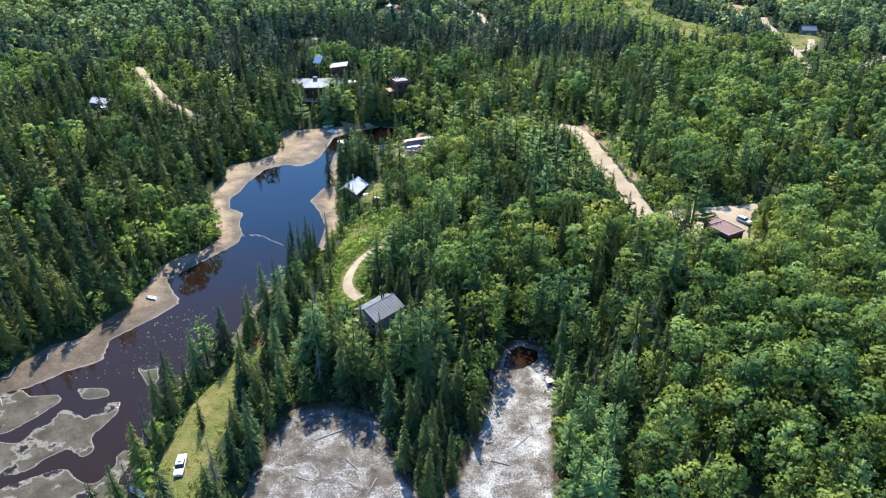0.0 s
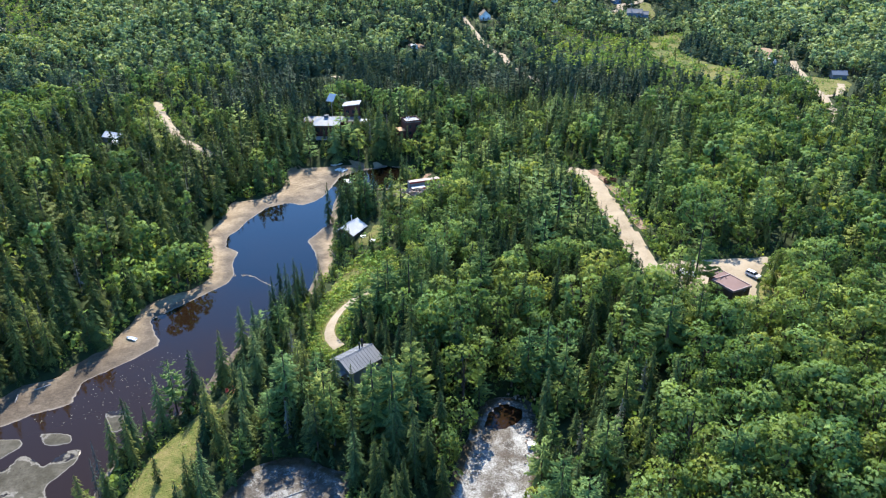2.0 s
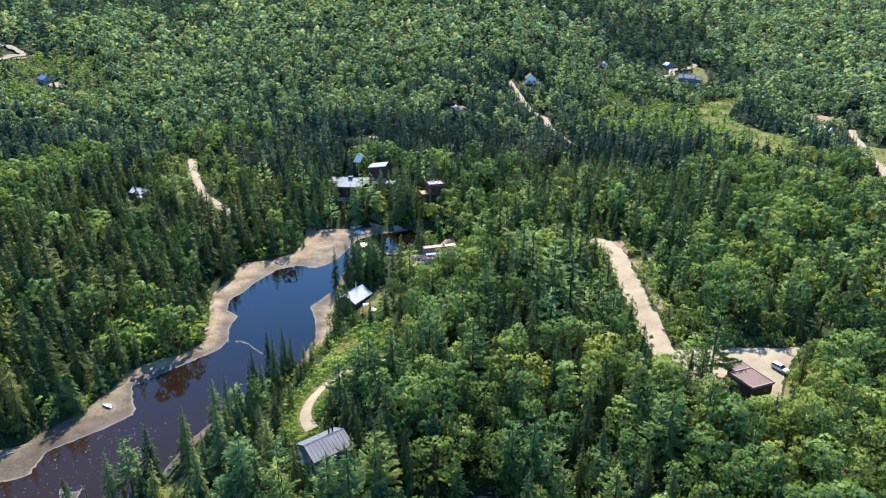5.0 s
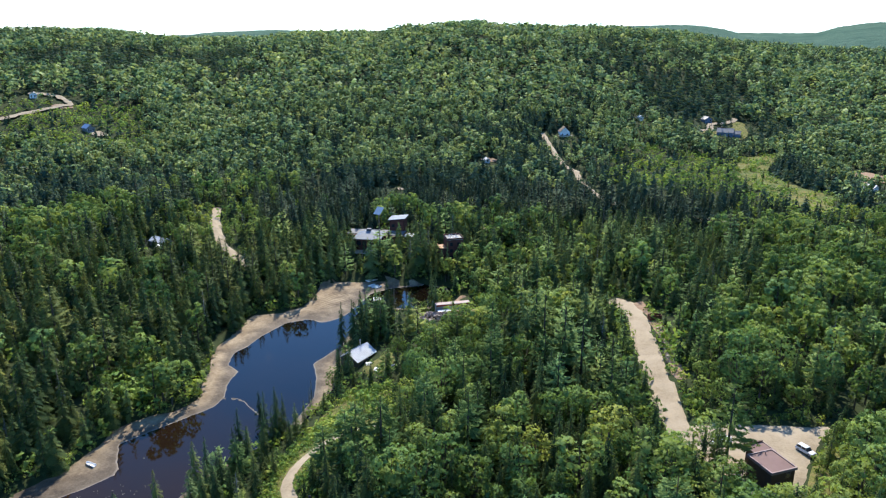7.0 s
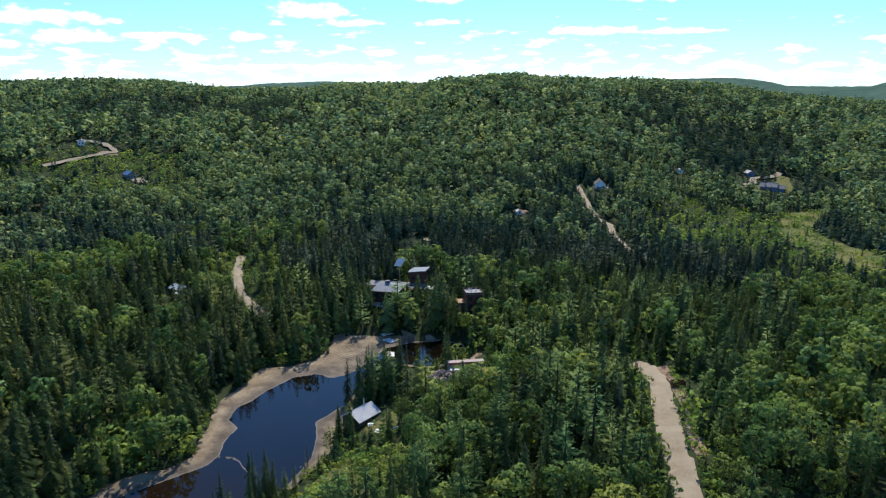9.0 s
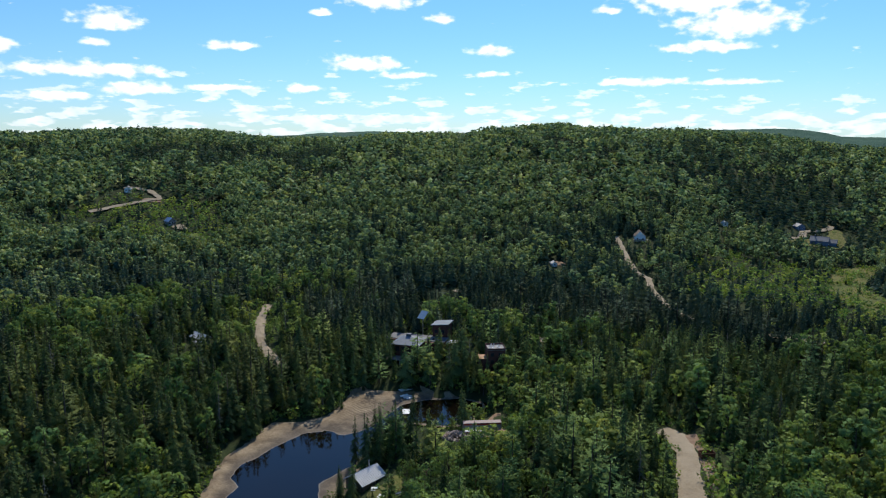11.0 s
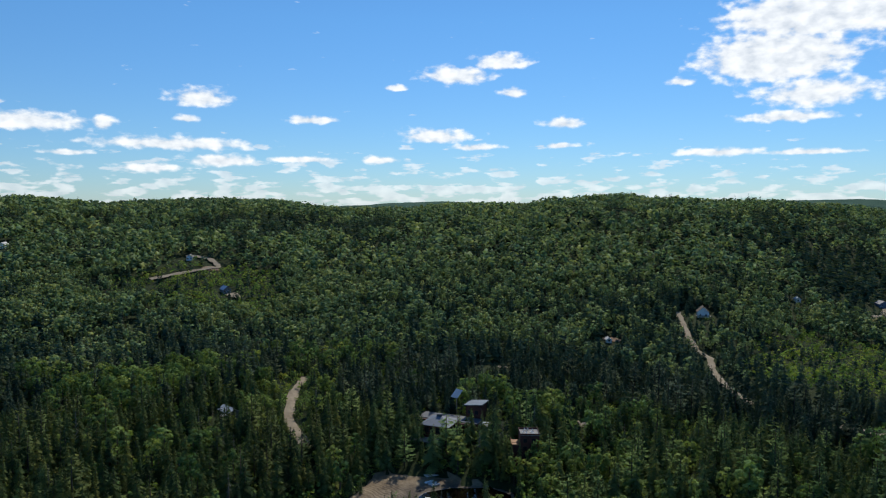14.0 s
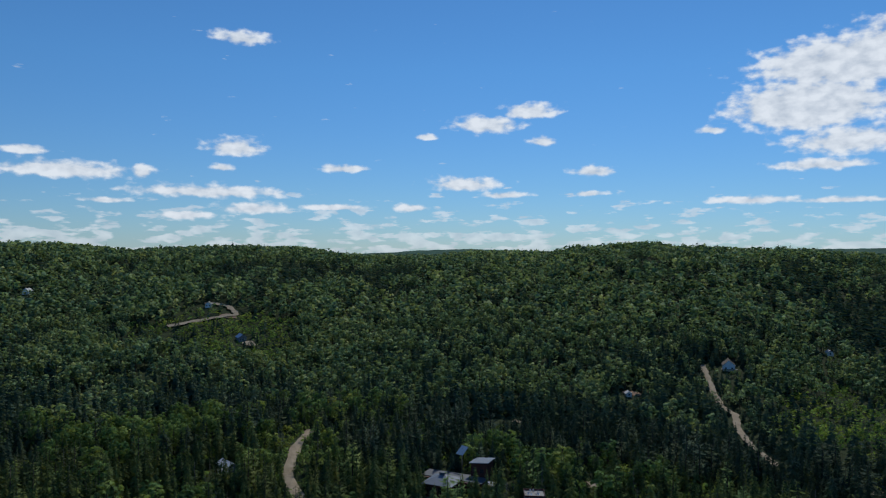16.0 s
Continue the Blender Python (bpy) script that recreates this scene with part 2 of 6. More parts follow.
def foliage(name, dark, mid, light, through, gloss=0.7, clumps=0.3, cut=0.0, fine=0.4, warm=0.5, sparse=0.72):
    """Leaves or needles: tint by stand, by tree and by clump, part of the light shining through; ragged edges where cut gives the size of a spray."""
    m, t = material(name)
    stand = grain(t, 55, 2.0)
    clump = node(t, "ShaderNodeNewGeometry").outputs["Random Per Island"]
    own = node(t, "ShaderNodeAttribute", attribute_name="tint").outputs["Fac"]
    alone = node(t, "ShaderNodeObjectInfo").outputs["Random"]
    tree = node(t, "ShaderNodeMix", {0: maths(t, "LESS_THAN", own, -0.5), 2: own, 3: alone}).outputs[0]
    small = grain(t, fine, 3.0, 0.7)
    f = maths(t, "MULTIPLY_ADD", stand, 0.5, maths(t, "MULTIPLY_ADD", tree, 0.5, -0.06))
    f = maths(t, "ADD", f, maths(t, "MULTIPLY_ADD", clump, clumps, -clumps / 2))
    f = maths(t, "ADD", f, maths(t, "MULTIPLY_ADD", small, 0.7, -0.35), clamp=True)
    col = ramp(t, f, [(0.12, dark), (0.48, mid), (0.88, light)])
    hue = maths(t, "FRACT", maths(t, "MULTIPLY", tree, 13.7))
    col = mix(t, 1.0, col, mix(t, hue, (1 - 0.22 * warm, 1.0, 1 + 0.3 * warm), (1 + 0.34 * warm, 1.0, 1 - 0.35 * warm)), "MULTIPLY")
    body = node(t, "ShaderNodeBsdfPrincipled", {"Base Color": col, "Roughness": gloss, "Specular IOR Level": 0.06, "Normal": bumped(t, small, 0.6, fine * 0.7)})
    glow = node(t, "ShaderNodeBsdfTranslucent", {"Color": mix(t, 1.0, col, (1.15, 1.15, 0.75), "MULTIPLY")})
    both = node(t, "ShaderNodeMixShader", {0: through, 1: body.outputs[0], 2: glow.outputs[0]}).outputs[0]
    if cut:
        spot = node(t, "ShaderNodeAttribute", attribute_name="leaf_spot").outputs["Vector"]
        rim = node(t, "ShaderNodeVectorMath", {0: spot}, operation="LENGTH").outputs["Value"]
        spray = maths(t, "MULTIPLY_ADD", grain(t, cut, 2.0, 0.65), 3.2, -1.6)
        leaf = maths(t, "GREATER_THAN", maths(t, "SUBTRACT", spray, rim), -sparse)
        both = node(t, "ShaderNodeMixShader", {0: leaf, 1: node(t, "ShaderNodeBsdfTransparent").outputs[0], 2: both}).outputs[0]
    finish(t, both)
    return m


def surface(name, stops, size, fine=None, rough=0.8, metal=0.0, bump_size=None, bump_strength=0.3, reach=0.05, spec=0.4):
    """An earthy or built surface whose colour varies at a large and a small scale, with relief."""
    m, t = material(name)
    big = grain(t, size, 5.0, 0.6)
    small = grain(t, fine or size / 12, 4.0, 0.65)
    f = maths(t, "ADD", maths(t, "MULTIPLY", big, 0.65), maths(t, "MULTIPLY", small, 0.35))
    f = node(t, "ShaderNodeMapRange", {0: f, 1: 0.3, 2: 0.7}).outputs[0]
    n = len(stops)
    col = ramp(t, f, [(i / max(n - 1, 1), c) for i, c in enumerate(stops)])
    links = {"Base Color": col, "Roughness": maths(t, "MULTIPLY_ADD", small, 0.3, rough - 0.15, clamp=True), "Metallic": metal, "Specular IOR Level": spec}
    links["Normal"] = bumped(t, grain(t, bump_size or size / 10, 5.0, 0.6), bump_strength, reach)
    finish(t, node(t, "ShaderNodeBsdfPrincipled", links).outputs[0])
    return m


SPRUCE = foliage("spruce_needles", (0.026, 0.05, 0.021), (0.086, 0.13, 0.048), (0.225, 0.262, 0.082), 0.32, clumps=0.3, cut=0.3, sparse=0.55)
PINE = foliage("pine_needles", (0.05, 0.1, 0.034), (0.125, 0.2, 0.064), (0.25, 0.32, 0.1), 0.34, clumps=0.12, cut=0.45)
LEAVES = foliage("broad_leaves", (0.05, 0.105, 0.038), (0.15, 0.238, 0.074), (0.31, 0.385, 0.115), 0.38, clumps=0.14, cut=0.24)
# Far foliage: the blue haze of distance is mixed into these two base colours.
HAZED_HILL_LEAVES = foliage("hazed_birch_leaves", (0.068, 0.124, 0.075), (0.215, 0.31, 0.15), (0.4, 0.46, 0.215), 0.36, clumps=0.06, fine=2.5, warm=0.35)
HAZED_HILL_SPRUCE = foliage("hazed_spruce_needles", (0.022, 0.046, 0.033), (0.066, 0.105, 0.062), (0.16, 0.2, 0.105), 0.26, clumps=0.1, fine=2.5, warm=0.35)
# Western conifer stands: needles slightly darker than the spruce above.
WESTERN_NEEDLES = foliage("western_conifer_needles", (0.023, 0.045, 0.018), (0.078, 0.114, 0.038), (0.21, 0.238, 0.066), 0.3, clumps=0.3, cut=0.3, sparse=0.55)
# Dark spruce of the slope, deepened in colour to stand for cloud shade.
SHADED_SPRUCE = foliage("shaded_spruce_needles", (0.015, 0.033, 0.022), (0.045, 0.075, 0.044), (0.12, 0.15, 0.075), 0.24, clumps=0.2, cut=0.4, sparse=0.62)
BUSHES = foliage("bush_leaves", (0.065, 0.13, 0.04), (0.2, 0.305, 0.075), (0.33, 0.41, 0.105), 0.38, cut=0.3)
RUSTY = foliage("rusty_needles", (0.07, 0.04, 0.026), (0.15, 0.085, 0.055), (0.24, 0.15, 0.1), 0.2, cut=0.45)
GREY_NEEDLES = foliage("grey_dying_needles", (0.06, 0.07, 0.05), (0.13, 0.14, 0.105), (0.24, 0.24, 0.2), 0.2, clumps=0.2, cut=0.3, sparse=0.42)
DEAD = surface("dead_wood", [(0.12, 0.112, 0.105), (0.21, 0.2, 0.185), (0.3, 0.285, 0.27)], 3, 0.4)
BARK = surface("bark", [(0.03, 0.025, 0.02), (0.065, 0.053, 0.042), (0.12, 0.1, 0.083)], 4, 0.3)
FLOOR = surface("forest_floor", [(0.012, 0.018, 0.008), (0.024, 0.034, 0.013), (0.034, 0.048, 0.019), (0.04, 0.046, 0.022)], 14, 1.0, 0.95, bump_size=2.5, bump_strength=0.8, reach=0.6, spec=0.1)
MEADOW = surface("meadow", [(0.05, 0.075, 0.02), (0.1, 0.115, 0.03), (0.165, 0.15, 0.055), (0.23, 0.18, 0.1)], 3, 0.35, 0.95, bump_size=0.5, bump_strength=1.0, reach=0.4, spec=0.1)
MARSH_GRASS = surface("marsh_grass", [(0.04, 0.065, 0.02), (0.085, 0.105, 0.03), (0.15, 0.14, 0.045), (0.19, 0.155, 0.06)], 22, 2.5, 0.95, bump_size=1.2, bump_strength=0.9, reach=0.5, spec=0.1)
GRAVEL = surface("gravel", [(0.175, 0.137, 0.09), (0.262, 0.21, 0.143), (0.32, 0.262, 0.186), (0.37, 0.312, 0.23)], 8, 0.6, 0.9, bump_size=0.6, bump_strength=0.5, reach=0.08, spec=0.2)
SOIL = surface("bare_soil", [(0.14, 0.085, 0.055), (0.24, 0.155, 0.1), (0.3, 0.215, 0.15)], 8, 0.8, 0.9, bump_size=0.8, bump_strength=0.6, reach=0.2, spec=0.2)


def beach_sand():
    """Tan sand, greyer and darker down the beach, a pale line at the water, and wheel ruts where boats are hauled out."""
    m, t = material("beach_sand")
    at = where(t)
    split = node(t, "ShaderNodeSeparateXYZ", {0: at})
    big, small = grain(t, 8, 6.0, 0.6), grain(t, 0.7, 5.0, 0.7)
    f = maths(t, "ADD", maths(t, "MULTIPLY", big, 0.6), maths(t, "MULTIPLY", small, 0.4))
    dry = ramp(t, f, [(0.34, (0.11, 0.075, 0.045)), (0.48, (0.2, 0.148, 0.092)), (0.62, (0.3, 0.235, 0.155))])
    damp = ramp(t, f, [(0.34, (0.05, 0.037, 0.026)), (0.5, (0.105, 0.082, 0.06)), (0.64, (0.17, 0.138, 0.104))])
    high = maths(t, "MULTIPLY_ADD", big, 0.5, split.outputs[2])
    col = mix(t, node(t, "ShaderNodeMapRange", {0: high, 1: 0.42, 2: 0.72}).outputs[0], damp, dry)
    # Grey-brown silt at the near end, darkened further for the tree line's shadow.
    silty = node(t, "ShaderNodeMapRange", {0: maths(t, "MULTIPLY_ADD", grain(t, 12, 4.0), 40.0, split.outputs[1]), 1: 212.0, 2: 186.0, 3: 0.0, 4: 0.85}).outputs[0]
    col = mix(t, silty, col, ramp(t, f, [(0.34, (0.03, 0.022, 0.015)), (0.5, (0.07, 0.053, 0.038)), (0.66, (0.14, 0.112, 0.082))]))
    line = node(t, "ShaderNodeMapRange", {0: maths(t, "MULTIPLY_ADD", small, 0.05, split.outputs[2]), 1: 0.075, 2: 0.03}).outputs[0]
    col = mix(t, maths(t, "MULTIPLY", line, 0.7), col, (0.28, 0.25, 0.21))
    bent = maths(t, "MULTIPLY_ADD", grain(t, 6, 3.0), 22.0, maths(t, "ADD", maths(t, "MULTIPLY", split.outputs[0], 1.3), maths(t, "MULTIPLY", split.outputs[1], 3.6)))
    place = node(t, "ShaderNodeVectorMath", {0: at, 1: (-64, 308, 0.4)}, operation="DISTANCE").outputs["Value"]
    rut = maths(t, "MULTIPLY", maths(t, "SINE", bent), node(t, "ShaderNodeMapRange", {0: place, 1: 13.0, 2: 6.0}).outputs[0])
    # Shade of the rut hollows is put into the colour besides the relief.
    col = mix(t, node(t, "ShaderNodeMapRange", {0: rut, 1: 0.3, 2: 1.0, 3: 0.0, 4: 0.4}).outputs[0], col, (0.09, 0.063, 0.04))
    relief = maths(t, "ADD", small, maths(t, "MULTIPLY", rut, -0.5))
    finish(t, node(t, "ShaderNodeBsdfPrincipled", {"Base Color": col, "Roughness": 0.85, "Specular IOR Level": 0.25, "Normal": bumped(t, relief, 0.8, 0.25)}).outputs[0])
    return m


SAND = beach_sand()


def wet_mud():
    """Grey-brown silt with wet hollows, each ringed by a pale dried line, and debris."""
    m, t = material("wet_mud")
    high = node(t, "ShaderNodeSeparateXYZ", {0: where(t)}).outputs[2]
    small, lie = grain(t, 0.5, 5.0, 0.7), grain(t, 8, 5.0, 0.58)
    col = ramp(t, maths(t, "MULTIPLY_ADD", grain(t, 5, 6.0, 0.65), 0.7, maths(t, "MULTIPLY", small, 0.3)), [(0.34, (0.03, 0.028, 0.02)), (0.5, (0.065, 0.06, 0.046)), (0.66, (0.115, 0.104, 0.085))])
    wet = node(t, "ShaderNodeMapRange", {0: lie, 1: 0.425, 2: 0.405}).outputs[0]
    ring = node(t, "ShaderNodeMapRange", {0: maths(t, "ABSOLUTE", maths(t, "SUBTRACT", lie, 0.445)), 1: 0.028, 2: 0.004, 3: 0.0, 4: 0.75}).outputs[0]
    line = node(t, "ShaderNodeMapRange", {0: maths(t, "MULTIPLY_ADD", small, 0.03, high), 1: 0.07, 2: 0.03}).outputs[0]
    col = mix(t, maths(t, "MAXIMUM", ring, line), col, (0.21, 0.195, 0.17))
    col = mix(t, wet, col, (0.016, 0.012, 0.01))
    col = mix(t, node(t, "ShaderNodeMapRange", {0: grain(t, 0.9, 2.0), 1: 0.7, 2: 0.74}).outputs[0], col, (0.02, 0.016, 0.012))
    finish(t, node(t, "ShaderNodeBsdfPrincipled", {"Base Color": col, "Roughness": node(t, "ShaderNodeMapRange", {0: wet, 3: 0.95, 4: 0.15}).outputs[0], "Specular IOR Level": node(t, "ShaderNodeMapRange", {0: wet, 3: 0.08, 4: 0.15}).outputs[0], "Normal": bumped(t, small, 0.5, 0.08)}).outputs[0])
    return m


MUD = wet_mud()


def pond_mud():
    """The drained bed of the second pond: brown silt with pale dried crust along drainage lines."""
    m, t = material("cracked_pond_bed")
    at = where(t)
    warp = node(t, "ShaderNodeTexNoise", {"Vector": at, "Scale": 0.1, "Detail": 5.0})
    bent = node(t, "ShaderNodeVectorMath", {0: at, 1: node(t, "ShaderNodeVectorMath", {0: warp.outputs["Color"], 1: (12, 12, 12)}, operation="MULTIPLY").outputs[0]}, operation="ADD").outputs[0]
    streak = node(t, "ShaderNodeTexNoise", {"Vector": bent, "Scale": 0.16, "Detail": 9.0, "Roughness": 0.72}).outputs[0]
    speck = grain(t, 0.45, 5.0, 0.8)
    east = node(t, "ShaderNodeMapRange", {0: node(t, "ShaderNodeSeparateXYZ", {0: at}).outputs[0], 1: -8.0, 2: 6.0, 3: -0.02, 4: 0.015}).outputs[0]
    f = maths(t, "ADD", maths(t, "ADD", maths(t, "MULTIPLY", streak, 0.6), maths(t, "MULTIPLY", speck, 0.4)), east)
    crust = node(t, "ShaderNodeMapRange", {0: f, 1: 0.475, 2: 0.6}).outputs[0]
    silt = ramp(t, grain(t, 4, 7.0, 0.65), [(0.3, (0.045, 0.04, 0.034)), (0.5, (0.115, 0.1, 0.085)), (0.72, (0.21, 0.195, 0.175))])
    col = mix(t, crust, silt, (0.47, 0.475, 0.465))
    blot = node(t, "ShaderNodeMapRange", {0: grain(t, 7, 3.0), 1: 0.5, 2: 0.68, 3: 0.0, 4: 0.75}).outputs[0]
    col = mix(t, blot, col, (0.105, 0.088, 0.07))
    bank = node(t, "ShaderNodeMapRange", {0: node(t, "ShaderNodeSeparateXYZ", {0: at}).outputs[2], 1: 0.15, 2: 0.4}).outputs[0]
    col = mix(t, bank, col, ramp(t, speck, [(0.3, (0.035, 0.032, 0.018)), (0.7, (0.1, 0.075, 0.045))]))
    finish(t, node(t, "ShaderNodeBsdfPrincipled", {"Base Color": col, "Roughness": 0.9, "Specular IOR Level": 0.12, "Normal": bumped(t, maths(t, "ADD", speck, streak), 1.0, 0.35)}).outputs[0])
    return m


def pond_water():
    m, t = material("tannin_water")
    ripple = grain(t, 1.6, 3.0, 0.5)
    silty = node(t, "ShaderNodeMapRange", {0: maths(t, "MULTIPLY_ADD", grain(t, 22, 4.0), 60.0, node(t, "ShaderNodeSeparateXYZ", {0: where(t)}).outputs[1]), 1: 255.0, 2: 190.0}).outputs[0]
    col = mix(t, grain(t, 18, 3.0), (0.002, 0.0018, 0.0018), (0.008, 0.0048, 0.003))
    col = mix(t, silty, col, (0.019, 0.0105, 0.0055))
    finish(t, node(t, "ShaderNodeBsdfPrincipled", {"Base Color": col, "Roughness": 0.05, "IOR": 1.33, "Specular IOR Level": node(t, "ShaderNodeMapRange", {0: silty, 3: 0.6, 4: 0.33}).outputs[0], "Normal": bumped(t, ripple, 0.12, 0.03)}).outputs[0])
    return m


BED, LAKE = pond_mud(), pond_water()


# ---- mesh helpers ----
def mesh_from(name, verts, faces, *mats):
    me = bpy.data.meshes.new(name)
    me.from_pydata([tuple(v) for v in verts], [], [tuple(f) for f in faces])
    for m in mats:
        me.materials.append(m)
    return me


def quads(name, verts, faces, mats, which=None, normals=None, tint=None):
    """A mesh of quads from arrays, shaded along the given normals where there are any."""
    me = bpy.data.meshes.new(name)
    verts, faces = np.asarray(verts, np.float32), np.asarray(faces, np.int32)
    me.vertices.add(len(verts))
    me.vertices.foreach_set("co", verts.ravel())
    me.loops.add(faces.size)
    me.loops.foreach_set("vertex_index", faces.ravel())
    me.polygons.add(len(faces))
    me.polygons.foreach_set("loop_start", np.arange(0, faces.size, 4, dtype=np.int32))
    me.polygons.foreach_set("loop_total", np.full(len(faces), 4, np.int32))
    for m in mats:
        me.materials.append(m)
    if which is not None:
        me.polygons.foreach_set("material_index", np.asarray(which, np.int32))
    me.update(calc_edges=True)
    if normals is not None:
        a = me.attributes.new("custom_normal", "FLOAT_VECTOR", "POINT")
        a.data.foreach_set("vector", np.asarray(normals, np.float32).ravel())
    if tint is not None:  # a tree's own shade, and where on its spray each corner lies
        a = me.attributes.new("tint", "FLOAT", "POINT")
        a.data.foreach_set("value", np.asarray(tint, np.float32).ravel())
        a = me.attributes.new("leaf_spot", "FLOAT_VECTOR", "POINT")
        spot = np.resize(np.array([(-1, 0, 0), (0, -1, 0), (1, 0, 0), (0, 1, 0)], np.float32), (len(verts), 3))
        a.data.foreach_set("vector", spot.ravel())
    me.update()
    return me


def part(name, bm, mat, parent=None, label=""):
    """Link a bmesh as one mesh object under a thing or a part."""
    me = bpy.data.meshes.new(name)
    bm.to_mesh(me)
    bm.free()
    me.materials.append(mat)
    ob = new(name, me)
    ob.parent = parent
    return tagged(ob, label)


def roughened(outline, amount, step=2.0, seed=1):
    """The outline cut into short pieces and pushed in and out at random."""
    out = []
    pts = list(outline)
    for (ax, ay), (bx, by) in zip(pts, pts[1:] + pts[:1]):
        n = max(1, int(math.hypot(bx - ax, by - ay) / step))
        out += [(ax + (bx - ax) * k / n, ay + (by - ay) * k / n) for k in range(n)]
    p = np.array(out)
    for _ in range(2):
        p = (np.roll(p, 1, 0) + 2 * p + np.roll(p, -1, 0)) / 4
    p[:, 0] += amount * (noise2(p[:, 0], p[:, 1], 5, seed) + 0.5 * noise2(p[:, 0], p[:, 1], 2.2, seed + 9))
    p[:, 1] += amount * (noise2(p[:, 0], p[:, 1], 5, seed + 1) + 0.5 * noise2(p[:, 0], p[:, 1], 2.2, seed + 7))
    return [tuple(v) for v in p]


def patch(name, outline, mat, lift, step=3.0, inner=None, height=None, skirt=0.4):
    """A sheet laid over the ground inside the outline, with its rim turned down."""
    from mathutils.geometry import delaunay_2d_cdt
    rim = [Vector(p) for p in outline]
    a = np.array(outline)
    gx, gy = np.meshgrid(np.arange(a[:, 0].min(), a[:, 0].max(), step), np.arange(a[:, 1].min(), a[:, 1].max(), step))
    gx, gy = gx.ravel() + 0.3 * step * noise2(gx, gy, step * 0.9, 2).ravel(), gy.ravel() + 0.3 * step * noise2(gx, gy, step * 0.9, 6).ravel()
    keep = distance(gx, gy, outline) < -step * 0.4
    pts = rim + [Vector(p) for p in zip(gx[keep], gy[keep])]
    n = len(rim)
    edges = [(i, (i + 1) % n) for i in range(n)]
    if inner:
        k = len(pts)
        pts += [Vector(p) for p in inner]
        edges += [(k + i, k + (i + 1) % len(inner)) for i in range(len(inner))]
    vs, _, fs, *_ = delaunay_2d_cdt(pts, edges, [], 0, 1e-4)
    xy = np.array([tuple(v) for v in vs])
    mid = np.array([xy[list(f)].mean(0) for f in fs])
    ins = distance(mid[:, 0], mid[:, 1], outline) < 0
    faces = [tuple(f) for f, i in zip(fs, ins) if i]
    z = (height or ground_height)(xy[:, 0], xy[:, 1]) + lift
    if skirt:
        z = np.where(distance(xy[:, 0], xy[:, 1], outline) > -0.05, z - skirt, z)
    me = mesh_from(name, np.c_[xy, z], faces, mat)
    bm = bmesh.new()
    bm.from_mesh(me)
    bmesh.ops.recalc_face_normals(bm, faces=bm.faces)
    if sum(f.normal.z for f in bm.faces) < 0:
        bmesh.ops.reverse_faces(bm, faces=bm.faces)
    bm.to_mesh(me)
    bm.free()
    return new(name, me)


def strip(line, width, wobble=0.5, step=3.0):
    """The outline of a track of that width along a line."""
    pts = []
    for (ax, ay), (bx, by) in zip(line, line[1:]):
        n = max(1, int(math.hypot(bx - ax, by - ay) / step))
        pts += [(ax + (bx - ax) * k / n, ay + (by - ay) * k / n) for k in range(n)]
    p = np.array(pts + [line[-1]])
    for _ in range(3):
        p[1:-1] = (p[:-2] + 2 * p[1:-1] + p[2:]) / 4
    d = np.gradient(p, axis=0)
    d /= np.linalg.norm(d, axis=1)[:, None]
    side = np.c_[-d[:, 1], d[:, 0]]
    half = width / 2 + wobble * noise2(p[:, 0], p[:, 1], 6, 11)[:, None]
    other = width / 2 + wobble * noise2(p[:, 0], p[:, 1], 6, 12)[:, None]
    return [tuple(v) for v in np.r_[p + side * half, (p - side * other)[::-1]]]


# ---- ground, ponds, roads ----
ROAD = [(68.5, 200), (66.5, 214), (64.8, 228), (63, 248), (61.5, 270), (60.5, 288), (57.5, 300), (51, 309)]
ROAD_BANK = [(70.6, 236), (69.6, 250), (68.4, 264), (67.2, 278), (65.2, 291), (61.5, 302)]
THICKET = [(-112, 214), (-106, 202), (-96, 198), (-90, 206), (-88, 220), (-94, 230), (-106, 226)]
LOT = [(64, 202), (68, 211), (73, 213), (82, 214.5), (90, 214.5), (99, 216), (110, 216.5), (104, 211), (100, 206), (97.5, 199), (93, 190), (90, 184), (79, 182), (74, 190), (69, 198)]
SIDE_ROAD = [(-112, 328), (-124, 335), (-138, 347), (-158, 377), (-168, 398), (-178, 416)]
DRIVE = [(-12, 199), (-18, 196.5), (-24, 191.5), (-27, 185), (-28, 177), (-27.3, 170), (-23, 165)]
HILL_ROAD = [(-3, 706), (0, 694), (7.4, 662), (15, 632), (22, 606), (31, 597), (36.4, 560), (46.6, 521), (61, 486)]
VALLEY_ROAD = [(100, 458), (112, 453), (126, 449), (150, 436), (192, 389), (222, 387), (252, 416), (275, 436)]
FORK_ROAD = [(206, 394), (212, 412), (217, 428), (224, 452), (230, 477), (235, 499), (244, 532), (248, 556), (257, 583)]
YARD_LOOP = [(224, 452), (234, 458), (242, 470), (250, 486), (258, 503)]
FARM_YARD = [(224, 455), (236, 456), (246, 470), (264, 500), (266, 514), (256, 520), (244, 530), (237, 500), (229, 474)]
DIKE = [(-50, 156), (-56, 141), (-60, 128), (-61, 116), (-61, 96), (-50, 96), (-50, 106), (-50, 116), (-49, 126), (-50, 138), (-46, 154)]
YARD = [(-31, 239), (-26, 235), (-21, 238), (-20, 245), (-23, 252), (-27, 253), (-26, 246), (-31, 242)]
GREEN = [(-33, 182), (-34, 200), (-35, 212), (-30, 226), (-16, 228), (-11, 210), (-11, 201), (-15, 196), (-21, 189), (-24, 180), (-24, 168), (-22, 163), (-26, 160), (-31, 163), (-32, 172)]
